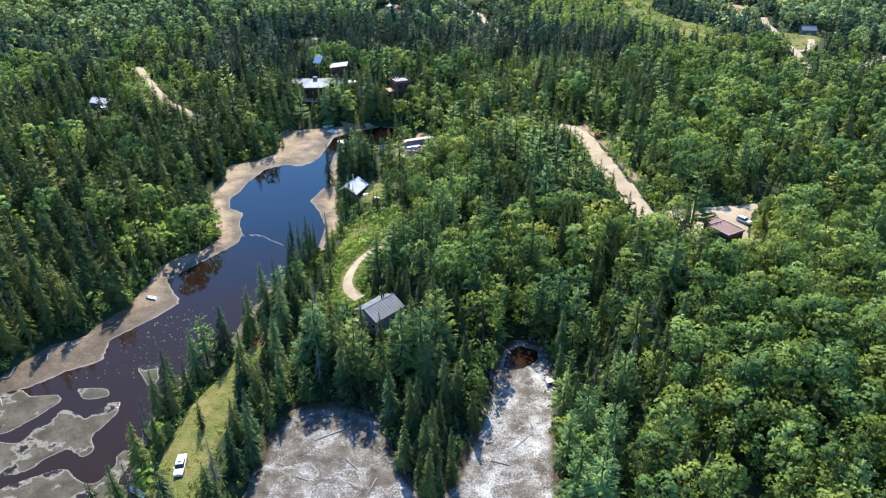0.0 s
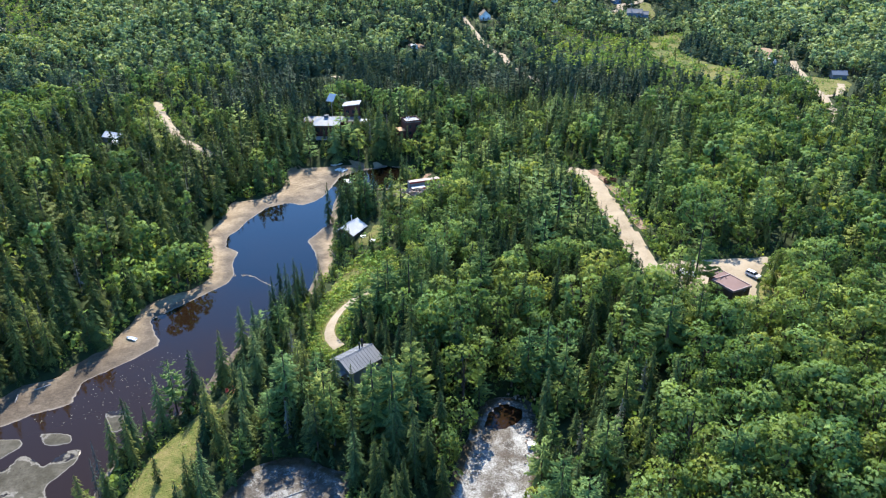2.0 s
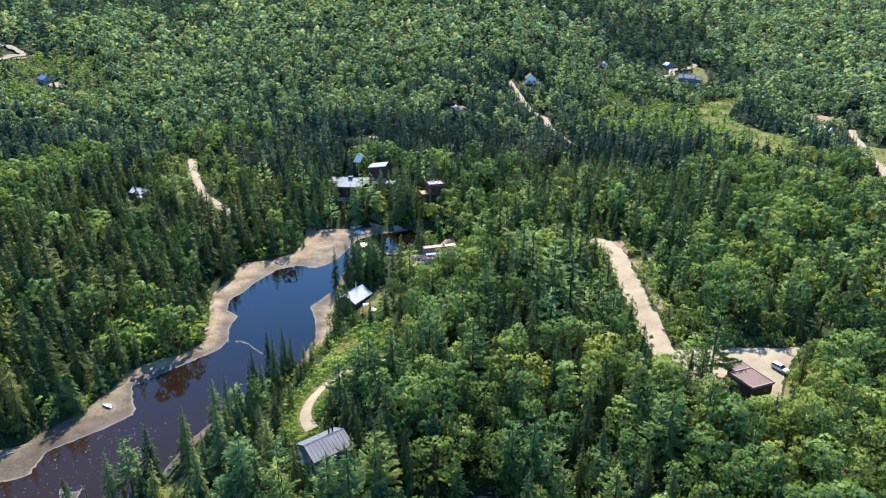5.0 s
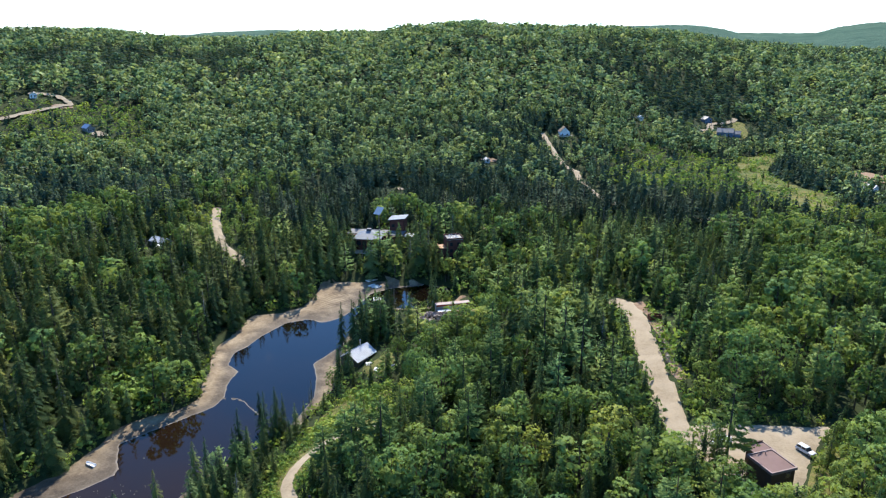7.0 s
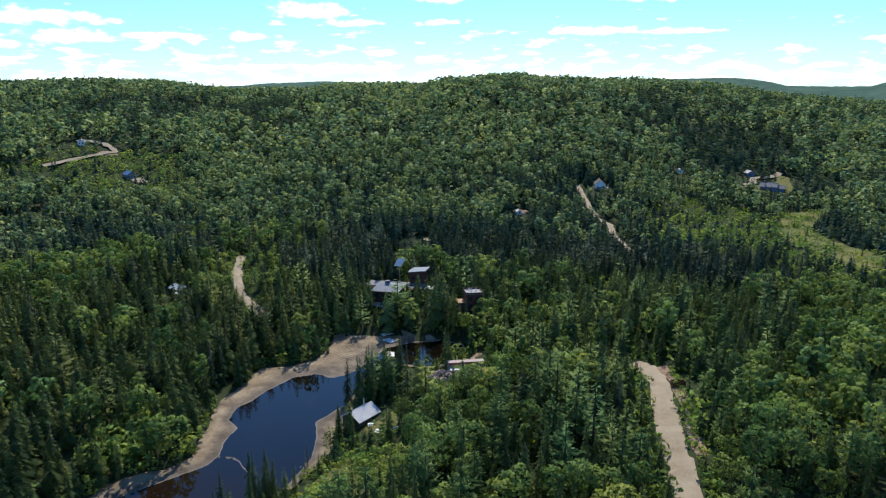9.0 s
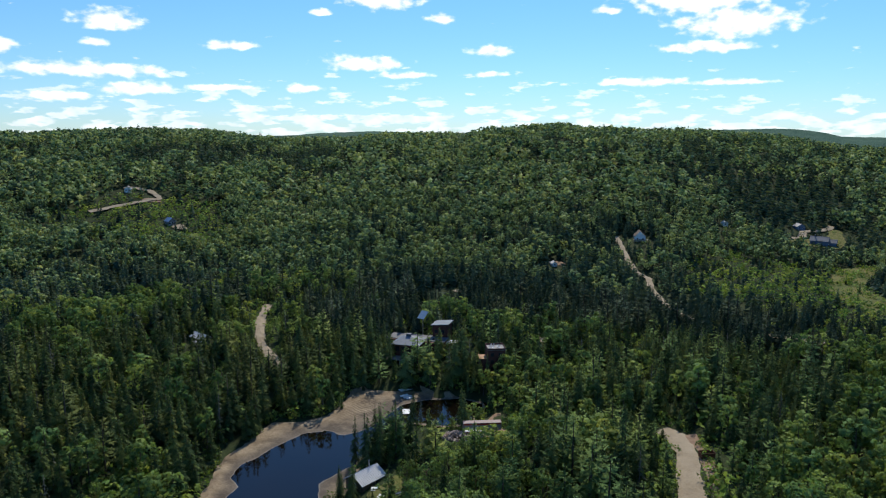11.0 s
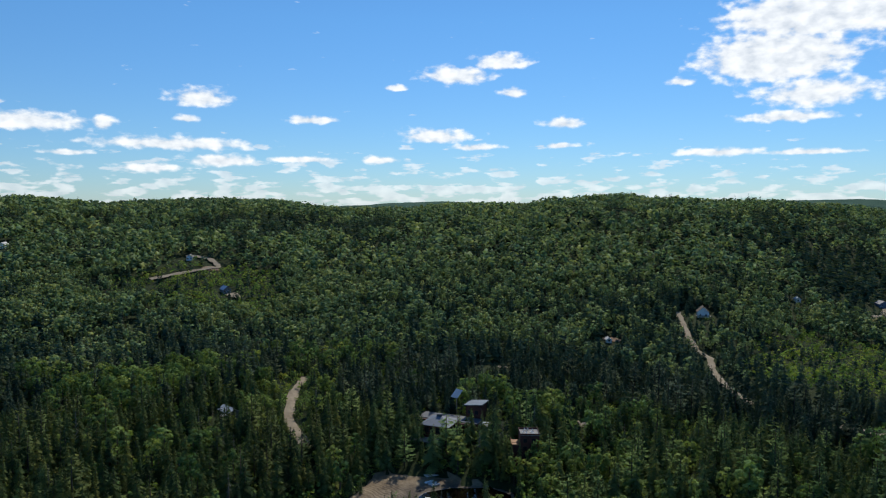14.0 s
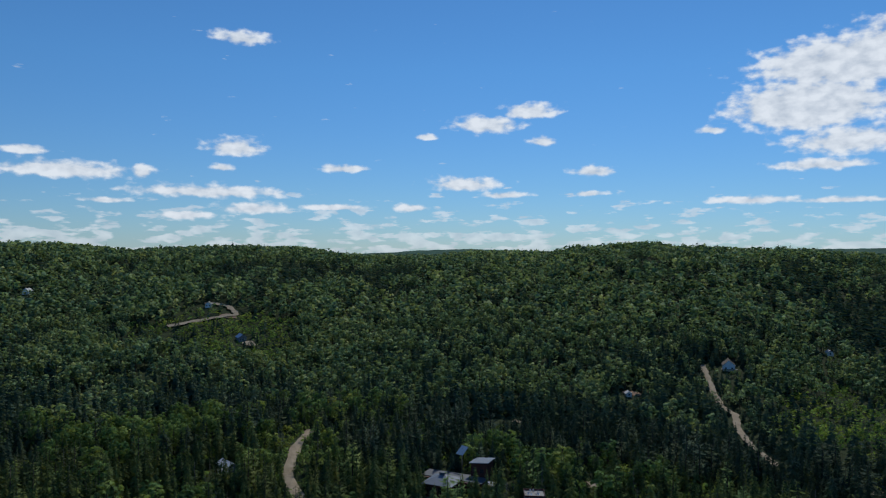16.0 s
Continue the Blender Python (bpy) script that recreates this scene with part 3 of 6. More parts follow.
DIGGING = [(-18, 296), (-12, 290), (-4, 292), (2, 299), (2, 304), (-5, 304), (-9, 312), (-7, 320), (-12, 322), (-14, 312)]
MARSH = [(152, 620), (172, 695), (204, 708), (176, 612), (188, 572), (204, 545), (184, 486), (174, 508), (160, 545), (152, 590)]
HOUSE_LAWN = [(146, 774), (186, 770), (196, 792), (200, 846), (190, 850), (182, 806), (158, 796), (146, 800)]
HILL_TRACK = [(-474, 575), (-462, 608), (-454, 627), (-446, 640), (-476, 657), (-505, 654)]
HILL_YARD = [(-387, 580), (-380, 577), (-369, 579), (-368, 584), (-378, 588), (-386, 588)]
RED_YARD = [(240, 585), (262, 606), (258, 640), (240, 648), (236, 610)]


def build_ground():
    """One sheet to the horizon, finer near the camera's way."""
    r = [0.0, 0.05]
    while r[-1] < 4850:
        r.append(r[-1] + max(2.8, r[-1] * 0.024))
    r = np.array(r[1:])
    az = np.radians(np.r_[np.linspace(-48, 76, 250), np.linspace(78, 312, 60)])
    rr, aa = np.meshgrid(r, az)
    x, y = CENTRE[0] - rr * np.sin(aa), CENTRE[1] + rr * np.cos(aa)
    z = ground_height(x, y)
    low = np.minimum(distance(x, y, BANK), distance(x, y, POND))
    z = np.where(low < 0.8, z - 1.2, z)
    n, m = len(az), len(r)
    i, j = np.meshgrid(np.arange(n), np.arange(m - 1), indexing="ij")
    k = (i + 1) % n
    faces = np.stack([i * m + j, i * m + j + 1, k * m + j + 1, k * m + j], -1).reshape(-1, 4)
    me = quads("ground", np.stack([x, y, z], -1).reshape(-1, 3), faces, [FLOOR])
    tagged(new("ground", me), "dark forest floor of moss, needles and brush over rolling hills", "ground", kind="structure")


build_ground()
shore = tagged(patch("shore", roughened(BANK, 1.1, 2.0, 3), SAND, 0.0, 2.2, roughened(WATER, 1.0, 1.3, 5)), "tan sand and mud shore of a half-drained pond", "shore", kind="structure")
lake = new("water", mesh_from("water", [(x, y, 0) for x, y in BANK], [tuple(range(len(BANK)))][::1], LAKE))
tagged(lake, "still dark brown pond water reflecting blue sky", "water", kind="structure")
POOLS = [[(11, 143), (13.5, 151), (18.5, 157.5), (27, 154.5), (25, 148), (22, 144.5), (16.5, 143.5)]]
tagged(patch("pond_bed", roughened(POND, 0.8, 2.0, 8), BED, 0.0, 1.6), "grey drained pond bed with pale dried crust", "pond bed", kind="structure")

for pool in POOLS:
    tagged(patch("pool", roughened(pool, 1.5, 0.8, 31), LAKE, 0.0, 2.5, height=lambda x, y: 0.13 + 0 * x, skirt=0.15), "shallow dark pool left in the drained pond", "pool", "pools in the drained pond", kind="structure")

def swollen(outline, by):
    """The outline pushed outwards."""
    p = np.array(outline)
    d = np.roll(p, -1, 0) - np.roll(p, 1, 0)
    n = np.c_[d[:, 1], -d[:, 0]] / (np.linalg.norm(d, axis=1)[:, None] + 1e-9)
    area = (p[:, 0] * np.roll(p[:, 1], -1) - np.roll(p[:, 0], -1) * p[:, 1]).sum()
    p = p + n * by * (1 if area > 0 else -1)
    for _ in range(3):
        p = (np.roll(p, 1, 0) + 2 * p + np.roll(p, -1, 0)) / 4
    return [tuple(v) for v in p]


FLATS = [
    [(-122, 136), (-109, 137), (-100, 135.5), (-96, 137), (-94, 135), (-96, 129), (-97.5, 124.5), (-102, 122.5), (-116, 119), (-124, 124)],
    [(-116, 115), (-104, 119), (-101, 121), (-96.5, 119), (-94, 122.5), (-91, 128.5), (-90, 131), (-86.5, 129), (-84, 127), (-83, 129.5), (-81, 132.5), (-79.5, 134), (-77.5, 132),
     (-76.7, 128.5), (-78, 125), (-79, 120.5), (-78, 116.5), (-79.5, 113), (-83, 115), (-85.5, 116), (-89, 112.5), (-91.5, 110.5), (-98, 109), (-114, 106)],
    [(-114, 100), (-96, 105.5), (-88, 109), (-84, 111), (-81, 109), (-79, 108), (-73.5, 107.5), (-72, 111), (-72.6, 116), (-70.5, 117), (-68.5, 108), (-67, 88), (-114, 88)],
    [(-91.5, 138.5), (-83, 137.5), (-82.5, 135.5), (-85.5, 133), (-89.5, 135)],
    [(-78, 146.2), (-73, 146.8), (-72.7, 143.4), (-71.5, 139.4), (-73.7, 138.9), (-75, 143.4)],
]
for flat in FLATS:
    rim = swollen(roughened(flat, 1.5, 0.6, 21), 0.8)
    tagged(patch("mudflat", rim, MUD, 0.0, 0.9, height=lambda x, y: -0.03 + 0.16 * smooth(0, 1.6, -distance(x, y, rim)) + 0.02 * noise2(x, y, 3, 2), skirt=0.1), "low grey-brown mudflat in the pond", "mudflat", "mudflats in the pond", kind="structure")
spit = [(-80, 219), (-73, 220), (-64, 221), (-58, 216), (-52, 212), (-52, 210.5), (-58, 214), (-64, 219), (-73, 218.5), (-80, 217)]
tagged(patch("sand_spit", roughened(spit, 0.25, 1.2, 4), SAND, 0.0, 1.0, height=lambda x, y: 0.06 + 0 * x, skirt=0.3), "thin tan sand spit across the pond", "sand spit", kind="structure")


def surface_patch(name, outline, mat, label, category, lift=0.14, step=3.0, rough=0.5, skirt=0.4):
    return tagged(patch(name, roughened(outline, rough, 2.0, 17) if rough else outline, mat, lift, step, skirt=skirt), label, category, kind="structure")


surface_patch("road", strip(ROAD, 9.0, 0.5), GRAVEL, "pale gravel road through the woods", "road", 0.25, rough=0)
surface_patch("road_bank", strip(ROAD_BANK, 3.4, 0.8), SOIL, "brown earth bank cut beside the gravel road", "bank", 0.35, 1.5, rough=0, skirt=0.3)
surface_patch("parking_lot", LOT, GRAVEL, "pale gravel parking area beside the brown house", "parking lot", 0.3)
surface_patch("lot_verge", [(98, 200), (104, 210), (109, 207), (105, 197), (98, 186), (92, 183), (93, 190)], MEADOW, "yellow-green grass verge beside the gravel lot", "verge", 0.45, 2.0)
surface_patch("side_road", strip(SIDE_ROAD, 5.4, 0.8), GRAVEL, "pale gravel road curving through dark woods", "road", 0.4, rough=0)
surface_patch("driveway", strip(DRIVE, 2.7, 0.5), GRAVEL, "narrow gravel drive to the grey-roofed house", "driveway", 0.42, 1.2, rough=0, skirt=0.1)
surface_patch("hill_road", strip(HILL_ROAD, 4.4, 0.9), GRAVEL, "pale gravel road climbing the hillside", "road", 0.9, 2, rough=0)
surface_patch("valley_road", strip(VALLEY_ROAD, 7.0, 0.8), GRAVEL, "pale gravel road along the valley", "road", 0.8, 5, rough=0)
surface_patch("farm_yard", FARM_YARD, MEADOW, "mown yellow-green yard of the valley house", "yard", 0.6, 4, 1.0)
surface_patch("yard_loop", strip(YARD_LOOP, 4.5, 0.8), GRAVEL, "gravel loop to the valley house", "driveway", 0.8, 2, rough=0, skirt=0.2)
surface_patch("fork_road", strip(FORK_ROAD, 5.0, 0.8), GRAVEL, "pale gravel fork of the valley road", "road", 0.9, 2, rough=0)
surface_patch("hill_track", strip(HILL_TRACK, 6.5, 1.5), GRAVEL, "bare earth track cut into the hillside", "track", 2.0, 5, rough=0)
surface_patch("dike", DIKE, MEADOW, "grassy yellow-green dike between the two ponds", "dike", 0.4, 1.5)
surface_patch("yard", YARD, MEADOW, "sunny grass yard round the cabin", "yard", 0.5, 1.5)
surface_patch("clearing", GREEN, MEADOW, "bright green scrubby clearing beside the drive", "clearing", 0.3, 2.0)
surface_patch("digging", DIGGING, SOIL, "bare reddish earth dug open beside the pond", "bare earth")
surface_patch("marsh", MARSH, MARSH_GRASS, "yellow-green open marsh in the valley", "marsh", 0.9, 8, 2.0)
surface_patch("house_lawn", HOUSE_LAWN, MEADOW, "mown lawn and drive round the far blue house", "lawn", 1.2, 8, 1.5)
surface_patch("house_drive", strip([(149, 793), (160, 800), (163, 824), (186, 841), (194, 858)], 7.0, 1.0), GRAVEL, "pale gravel drive behind the far blue house", "driveway", 1.7, 3, rough=0)
surface_patch("hill_yard", HILL_YARD, GRAVEL, "pale bare yard round the hillside house", "yard", 1.2, 6, 1.5)
surface_patch("red_yard", RED_YARD, SOIL, "reddish bare earth yard in the valley", "yard", 1.0, 6, 1.5)

for x, y, wide, long, mat in ((-452, 633, 11, 7, SOIL), (-40, 613, 8, 6, SOIL), (-88, 504, 4, 4, GRAVEL), (-372, 483, 9, 4, GRAVEL), (279, 658, 6, 5, GRAVEL), (-12, 404, 5, 5, GRAVEL)):
    spot = [(x + wide * math.cos(k * 0.6283), y + long * math.sin(k * 0.6283)) for k in range(10)]
    surface_patch("bare_ground", spot, mat, "small patch of bare ground in the woods", "bare earth", 0.9, 3, 1.2)

# ---- trees ----
CLEAR = [(BANK, 0.5), (POND, -0.9), (DIKE, 0.3), (strip(ROAD, 8.5, 0), 0.4), (LOT, 1.0), (strip(ROAD_BANK, 3.0, 0), 0.0), (strip(SIDE_ROAD, 5.4, 0), 0.3), (strip(DRIVE, 3.4, 0), 1.2),
         (strip(HILL_ROAD, 4.6, 0), 0.6), (strip(VALLEY_ROAD, 7.0, 0), 2.0), (strip(FORK_ROAD, 5.0, 0), 1.5), (FARM_YARD, 1.0), (strip(HILL_TRACK, 6.5, 0), 3.0),
         (YARD, 0.5), (GREEN, 0.0), (DIGGING, 0.5), (MARSH, 0.0), (HOUSE_LAWN, 1.0), (HILL_YARD, 1.0), (RED_YARD, 1.0)]
PLOTS = [(-452, 633, 12), (-16.8, 156, 6.5), (-33, 247, 6.5), (86, 191, 8), (81, 183, 4.5), (-64.5, 362, 9), (-62, 372, 10), (-75, 371, 6), (-52, 374, 9), (-21, 353.5, 6), (-165, 337, 7), (17, 702, 11),
         (173, 782, 16), (161, 836, 8), (-392, 587, 11), (-495, 648, 9), (90, 794, 6), (233, 569, 8), (-670, 561, 9), (-14, 252, 4), (67, 283, 4),
         (-11, 296, 8), (-16, 289, 6), (265, 524, 9), (279, 658, 6), (-372, 483, 8), (79.8, 175, 3.5), (-40, 608, 10), (-88, 503, 7), (-362, 413, 12), (-12, 404, 8)]  # x, y and clear radius round buildings and bare spots


LOW = [(112, 440, 12, 3.5), (57, 477, 13, 4), (51, 498, 10, 4), (-33, 296, 11, 4.5), (-4, 281, 9, 4), (-3, 291, 7, 4), (-10, 284, 10, 3.5), (-14, 275, 8, 7), (-20, 281, 7, 5), (-64, 342, 9, 9), (-22, 341, 8, 14), (-98, 213, 12, 9), (232, 440, 16, 7), (226, 425, 10, 6), (-16, 258, 7, 6), (0, 296, 6, 4)]  # where the trees stay low: x, y, radius, height


def card(rng, middle, out, size, shake=0.5):
    """One bent clump of leaves that faces about along out."""
    out = out + rng.normal(0, shake, 3)
    out /= np.linalg.norm(out) + 1e-9
    u = np.cross(out, rng.normal(0, 1, 3))
    u /= np.linalg.norm(u) + 1e-9
    v = np.cross(out, u)
    a, b = size * rng.uniform(0.6, 1.1), size * rng.uniform(0.5, 0.95)
    sag = out * size * 0.28
    return [middle - u * a - sag, middle - v * b + sag * 0.4, middle + u * a * rng.uniform(0.7, 1.0) - sag, middle + v * b + sag * 0.4]


def tube(points, radii, sides=5):
    """Quads of a tapering limb through the points."""
    rings = []
    for (p, r) in zip(points, radii):
        a = np.arange(sides) * 2 * math.pi / sides
        rings.append(np.c_[p[0] + r * np.cos(a), p[1] + r * np.sin(a), np.full(sides, p[2])])
    v, f = np.concatenate(rings), []
    for k in range(len(points) - 1):
        for i in range(sides):
            f.append((k * sides + i, k * sides + (i + 1) % sides, (k + 1) * sides + (i + 1) % sides, (k + 1) * sides + i))
    return v, f


class Shape:
    """A tree of unit height: crown quads, the way each faces, and trunk quads."""

    def __init__(self):
        self.crown, self.aim, self.trunk_v, self.trunk_f, self.n = [], [], [], [], 0

    def add(self, quad, aim):
        self.crown += list(quad)
        self.aim.append(aim)

    def limb(self, points, radii, sides=5):
        v, f = tube(points, radii, sides)
        self.trunk_f += [tuple(i + self.n for i in q) for q in f]
        self.trunk_v.append(v)
        self.n += len(v)

    def done(self, own=0.35):
        q = np.array(self.crown).reshape(-1, 4, 3)
        aim = np.array([np.broadcast_to(a, (4, 3)) for a in self.aim])
        aim = aim / (np.linalg.norm(aim, axis=2)[:, :, None] + 1e-9)
        flat = np.cross(q[:, 2] - q[:, 0], q[:, 3] - q[:, 1])
        flat = flat / (np.linalg.norm(flat, axis=1)[:, None] + 1e-12)
        back = (flat * aim.mean(1)).sum(1) < 0
        q[back], aim[back], flat[back] = q[back][:, ::-1], aim[back][:, ::-1], -flat[back]
        way = own * flat[:, None] + (1 - own) * aim
        way /= np.linalg.norm(way, axis=2)[:, :, None] + 1e-9
        self.crown = q.reshape(-1, 3)
        self.crown_n = way.reshape(-1, 3)
        self.crown_f = np.arange(len(self.crown)).reshape(-1, 4)
        self.trunk_v = np.concatenate(self.trunk_v) if self.trunk_v else np.zeros((0, 3))
        self.trunk_f = np.array(self.trunk_f, int).reshape(-1, 4)
        self.trunk_n = self.trunk_v * [1, 1, 0] + [1e-4, 0, 0]
        self.trunk_n = self.trunk_n / np.linalg.norm(self.trunk_n, axis=1)[:, None]
        return self


def bough(s, rng, start, a, L, drop, half, sprigs=0, split=True, up=0.6, long=1.0):
    """One branch: a folded blade of needles, with sprigs to both sides."""
    d, side = np.array([math.cos(a), math.sin(a), 0]), np.array([-math.sin(a), math.cos(a), 0])
    mid = start + d * L * 0.55 - np.array([0, 0, drop * 0.35])
    tip = start + d * L - np.array([0, 0, drop])
    dip = np.array([0, 0, L * 0.14])
    top = start + np.array([0, 0, 0.02])
    lift = np.array([0, 0, up])
    if split:
        s.add([top, mid - side * half - dip, tip, mid], d - side * 0.5 + lift)
        s.add([top, mid, tip, mid + side * half - dip], d + side * 0.5 + lift)
    else:
        s.add([top, mid - side * half * 1.25 - dip, tip, mid + side * half * 1.25 - dip], d + lift)
    for k in range(sprigs):
        f, way = rng.uniform(0.3, 0.85), a + (1 if k % 2 else -1) * rng.uniform(0.45, 0.95)
        e, w = np.array([math.cos(way), math.sin(way), rng.uniform(-0.35, 0.2)]), np.array([-math.sin(way), math.cos(way), 0])
        p, n = start * (1 - f) + tip * f, L * rng.uniform(0.3, 0.5) * long
        s.add([p, p + e * n * 0.5 - w * n * 0.2, p + e * n, p + e * n * 0.55 + w * n * 0.2 + [0, 0, n * 0.08]], e + d * 0.6 + lift)


def spruce_shape(seed, count, width=0.17, split=True, sides=5, bare=0.08, sprigs=0, fat=0.3):
    """A conifer of unit height: boughs in a spiral round a straight trunk, drooping below and rising at the top."""
    rng, s = np.random.default_rng(seed), Shape()
    if sides:
        s.limb([(0, 0, -0.05), (0, 0, 0.4), (0, 0, 0.97)], [0.014, 0.009, 0.002], sides)
    lean = rng.uniform(0.7, 0.95)
    for k in range(count):
        u = k / count
        z = bare + (0.97 - bare) * u ** 0.9 + 0.008 * rng.normal()
        L = (width * (1 - z) ** lean * (0.55 + 0.45 * min(1, (z - bare) * 6 + 0.3)) + 0.012) * rng.uniform(0.6, 1.25)
        droop = rng.uniform(0.5, 1.15) * (1 - u) + rng.uniform(0.2, 0.8) * u
        bough(s, rng, np.array([0, 0, z]), k * 2.4 + rng.normal(0, 0.3), L, L * droop, L * fat * rng.uniform(0.8, 1.25), sprigs if u < 0.8 else 0, split, 0.7, 0.85)
    s.add([(0, -0.007, 0.93), (0.007, 0, 0.93), (0, 0, 1.0), (-0.007, 0.002, 0.93)], np.array([0, 0.2, 1.0]))
    return s.done(0.42 if sprigs else 0.12)


def pine_shape(seed, whorls, arms, sprigs, split=True):
    """A white pine: open, with long level plumes that sweep up at their ends."""
    rng, s = np.random.default_rng(seed), Shape()
    s.limb([(0, 0, -0.05), (0.004, 0, 0.45), (0, 0.004, 0.96)], [0.016, 0.011, 0.003])
    for k in range(whorls):
        z = 0.18 + 0.79 * k / whorls
        turn = rng.uniform(0, 6.28)
        for b in range(arms):
            L = (0.25 * (1 - z) ** 0.55 + 0.025) * rng.uniform(0.55, 1.25)
            if rng.random() < 0.1:
                continue
            bough(s, rng, np.array([0, 0, z + 0.02 * rng.normal()]), turn + 6.283 * b / arms + rng.normal(0, 0.4), L, L * rng.uniform(-0.35, 0.12), L * 0.15, sprigs, split, 0.7, 0.75)
    return s.done(0.4)


def leaf_shape(seed, lobes, cards, size, limbs=True, round_=0.27, low=0.3):
    """A broad-leaved tree: a forked trunk and lobes of leaf clumps that make up an egg-shaped crown with gaps."""
    rng, s = np.random.default_rng(seed), Shape()
    fork = rng.uniform(0.3, 0.42)
    heart, half = np.array([0, 0, (low + 0.96) / 2]), np.array([round_, round_, (0.96 - low) / 2])
    if cards > 30:
        s.limb([(0, 0, -0.05), (rng.normal(0, 0.01), rng.normal(0, 0.01), fork), (0, 0, 0.8)], [0.02, 0.014, 0.004])
    for k in range(lobes):
        a, u = k * 2.4 + rng.normal(0, 0.4), (k + 0.6) / lobes
        h = -0.75 + 1.5 * u + rng.normal(0, 0.08)
        wide = 0.66 * math.sqrt(max(0.02, 1 - min(1, h * h))) * rng.uniform(0.75, 1.15)
        m = heart + half * [wide * math.cos(a), wide * math.sin(a), h * 0.82]
        r = round_ * rng.uniform(0.36, 0.56) * (1.0 if lobes > 6 else 1.25)
        if limbs:
            s.limb([(0, 0, fork * rng.uniform(0.8, 1.1)), tuple(m)], [0.008, 0.002], 3)
        out = (m - heart) / half
        for c in range(cards // lobes):
            d = rng.normal(0, 1, 3) + 0.9 * out + [0, 0, 0.1]
            d /= np.linalg.norm(d)
            q = np.array(card(rng, m + d * r * rng.uniform(0.75, 1.1), d, size * rng.uniform(0.7, 1.3), 0.45 if limbs else 0.25))
            s.add(q, 0.45 * (q - m) / r + (q - heart) / half)
    return s.done(0.2 if limbs else 0.1)


def plant(shapes, which, x, y, z, tall, wide, turn):
    """All the given trees as arrays: vertices, quads and normals of crowns, then of trunks."""
    out = [[[], [], [], []], [[], [], [], []]]
    count = [0, 0]
    shade = (np.sin(x * 12.9898 + y * 78.233) * 43758.5453) % 1.0
    for k, s in enumerate(shapes):
        i = np.nonzero(which == k)[0]
        if not len(i):
            continue
        c, sn = np.cos(turn[i])[:, None], np.sin(turn[i])[:, None]
        for w, (v, f, n) in enumerate(((s.crown, s.crown_f, s.crown_n), (s.trunk_v, s.trunk_f, s.trunk_n))):
            if not len(v):
                continue
            p = np.stack([(v[:, 0] * c - v[:, 1] * sn) * (tall * wide)[i][:, None] + x[i][:, None],
                          (v[:, 0] * sn + v[:, 1] * c) * (tall * wide)[i][:, None] + y[i][:, None],
                          v[:, 2] * tall[i][:, None] + z[i][:, None]], -1)
            q = np.stack([n[:, 0] * c - n[:, 1] * sn, n[:, 0] * sn + n[:, 1] * c, n[:, 2] + 0 * c], -1)
            out[w][0].append(p.reshape(-1, 3))
            out[w][1].append((f[None] + (np.arange(len(i)) * len(v))[:, None, None] + count[w]).reshape(-1, 4))
            out[w][2].append(q.reshape(-1, 3))
            out[w][3].append(np.repeat(shade[i], len(v)))
            count[w] += len(i) * len(v)
    return out[0], count[0], out[1]


def woods(name, shapes, which, spots, mat, bark, label):
    """Many trees as one object of leaves and wood."""
    if not len(which):
        return
    crown, n, trunk = plant(shapes, which, *spots)
    faces = crown[1] + [f + n for f in trunk[1]]
    count = [sum(len(f) for f in crown[1]), sum(len(f) for f in trunk[1])]
    me = quads(name, np.concatenate(crown[0] + trunk[0]), np.concatenate(faces), [mat, bark], np.repeat([0, 1], count), np.concatenate(crown[2] + trunk[2]), np.concatenate(crown[3] + trunk[3]))
    tagged(new(name, me), label, "trees", kind="stuff")


def clear_of(x, y, places=None):
    """Metres to the nearest open ground."""
    best = np.full(x.shape, 1e9)
    for outline, margin in places or CLEAR:
        a = np.array(outline)
        near = (x > a[:, 0].min() - 60) & (x < a[:, 0].max() + 60) & (y > a[:, 1].min() - 60) & (y < a[:, 1].max() + 60)
        if near.any():
            best[near] = np.minimum(best[near], distance(x[near], y[near], outline) - margin)
    if places is None:
        for px, py, r in PLOTS:
            best = np.minimum(best, np.hypot(x - px, y - py) - r)
    return best


def scatter(spacing, near, far, seed):
    """Tree spots on a shaken grid between two distances, within the land that the flight looks over."""
    rng = np.random.default_rng(seed)
    gx, gy = np.meshgrid(np.arange(-2400 if far > 1500 else -1250, 1800, spacing), np.arange(-110, 3200 if far > 1500 else 1450, spacing))
    x = gx.ravel() + rng.uniform(-0.5, 0.5, gx.size) * spacing
    y = gy.ravel() + rng.uniform(-0.5, 0.5, gx.size) * spacing
    r = np.hypot(x - CENTRE[0], y - CENTRE[1])
    seen = np.zeros(x.shape, bool)
    for ex, ey, turned in ((0, 0, 0), (20, 16, 6), (40, 36, 12), (58, 62, 20), (74, 91, 27)):
        seen |= np.abs(np.degrees(np.arctan2(ex - x, y - ey)) - turned) < np.where(r < 230, 46, 35)
    if near == 0:  # the woods below and behind the start
        seen = (y <= 78) & (y > -110) & (np.abs(x - 10) < 190)
    r = r + 28 * noise2(x, y, 45, 88) * (r > 150)
    seen &= (r >= near) & (r < far) & ((y > 70) | (near == 0)) & ((r < 1420) | (x > 60) | (r > 2600))
    x, y = x[seen], y[seen]
    keep = clear_of(x, y) > 0
    return x[keep], y[keep], rng


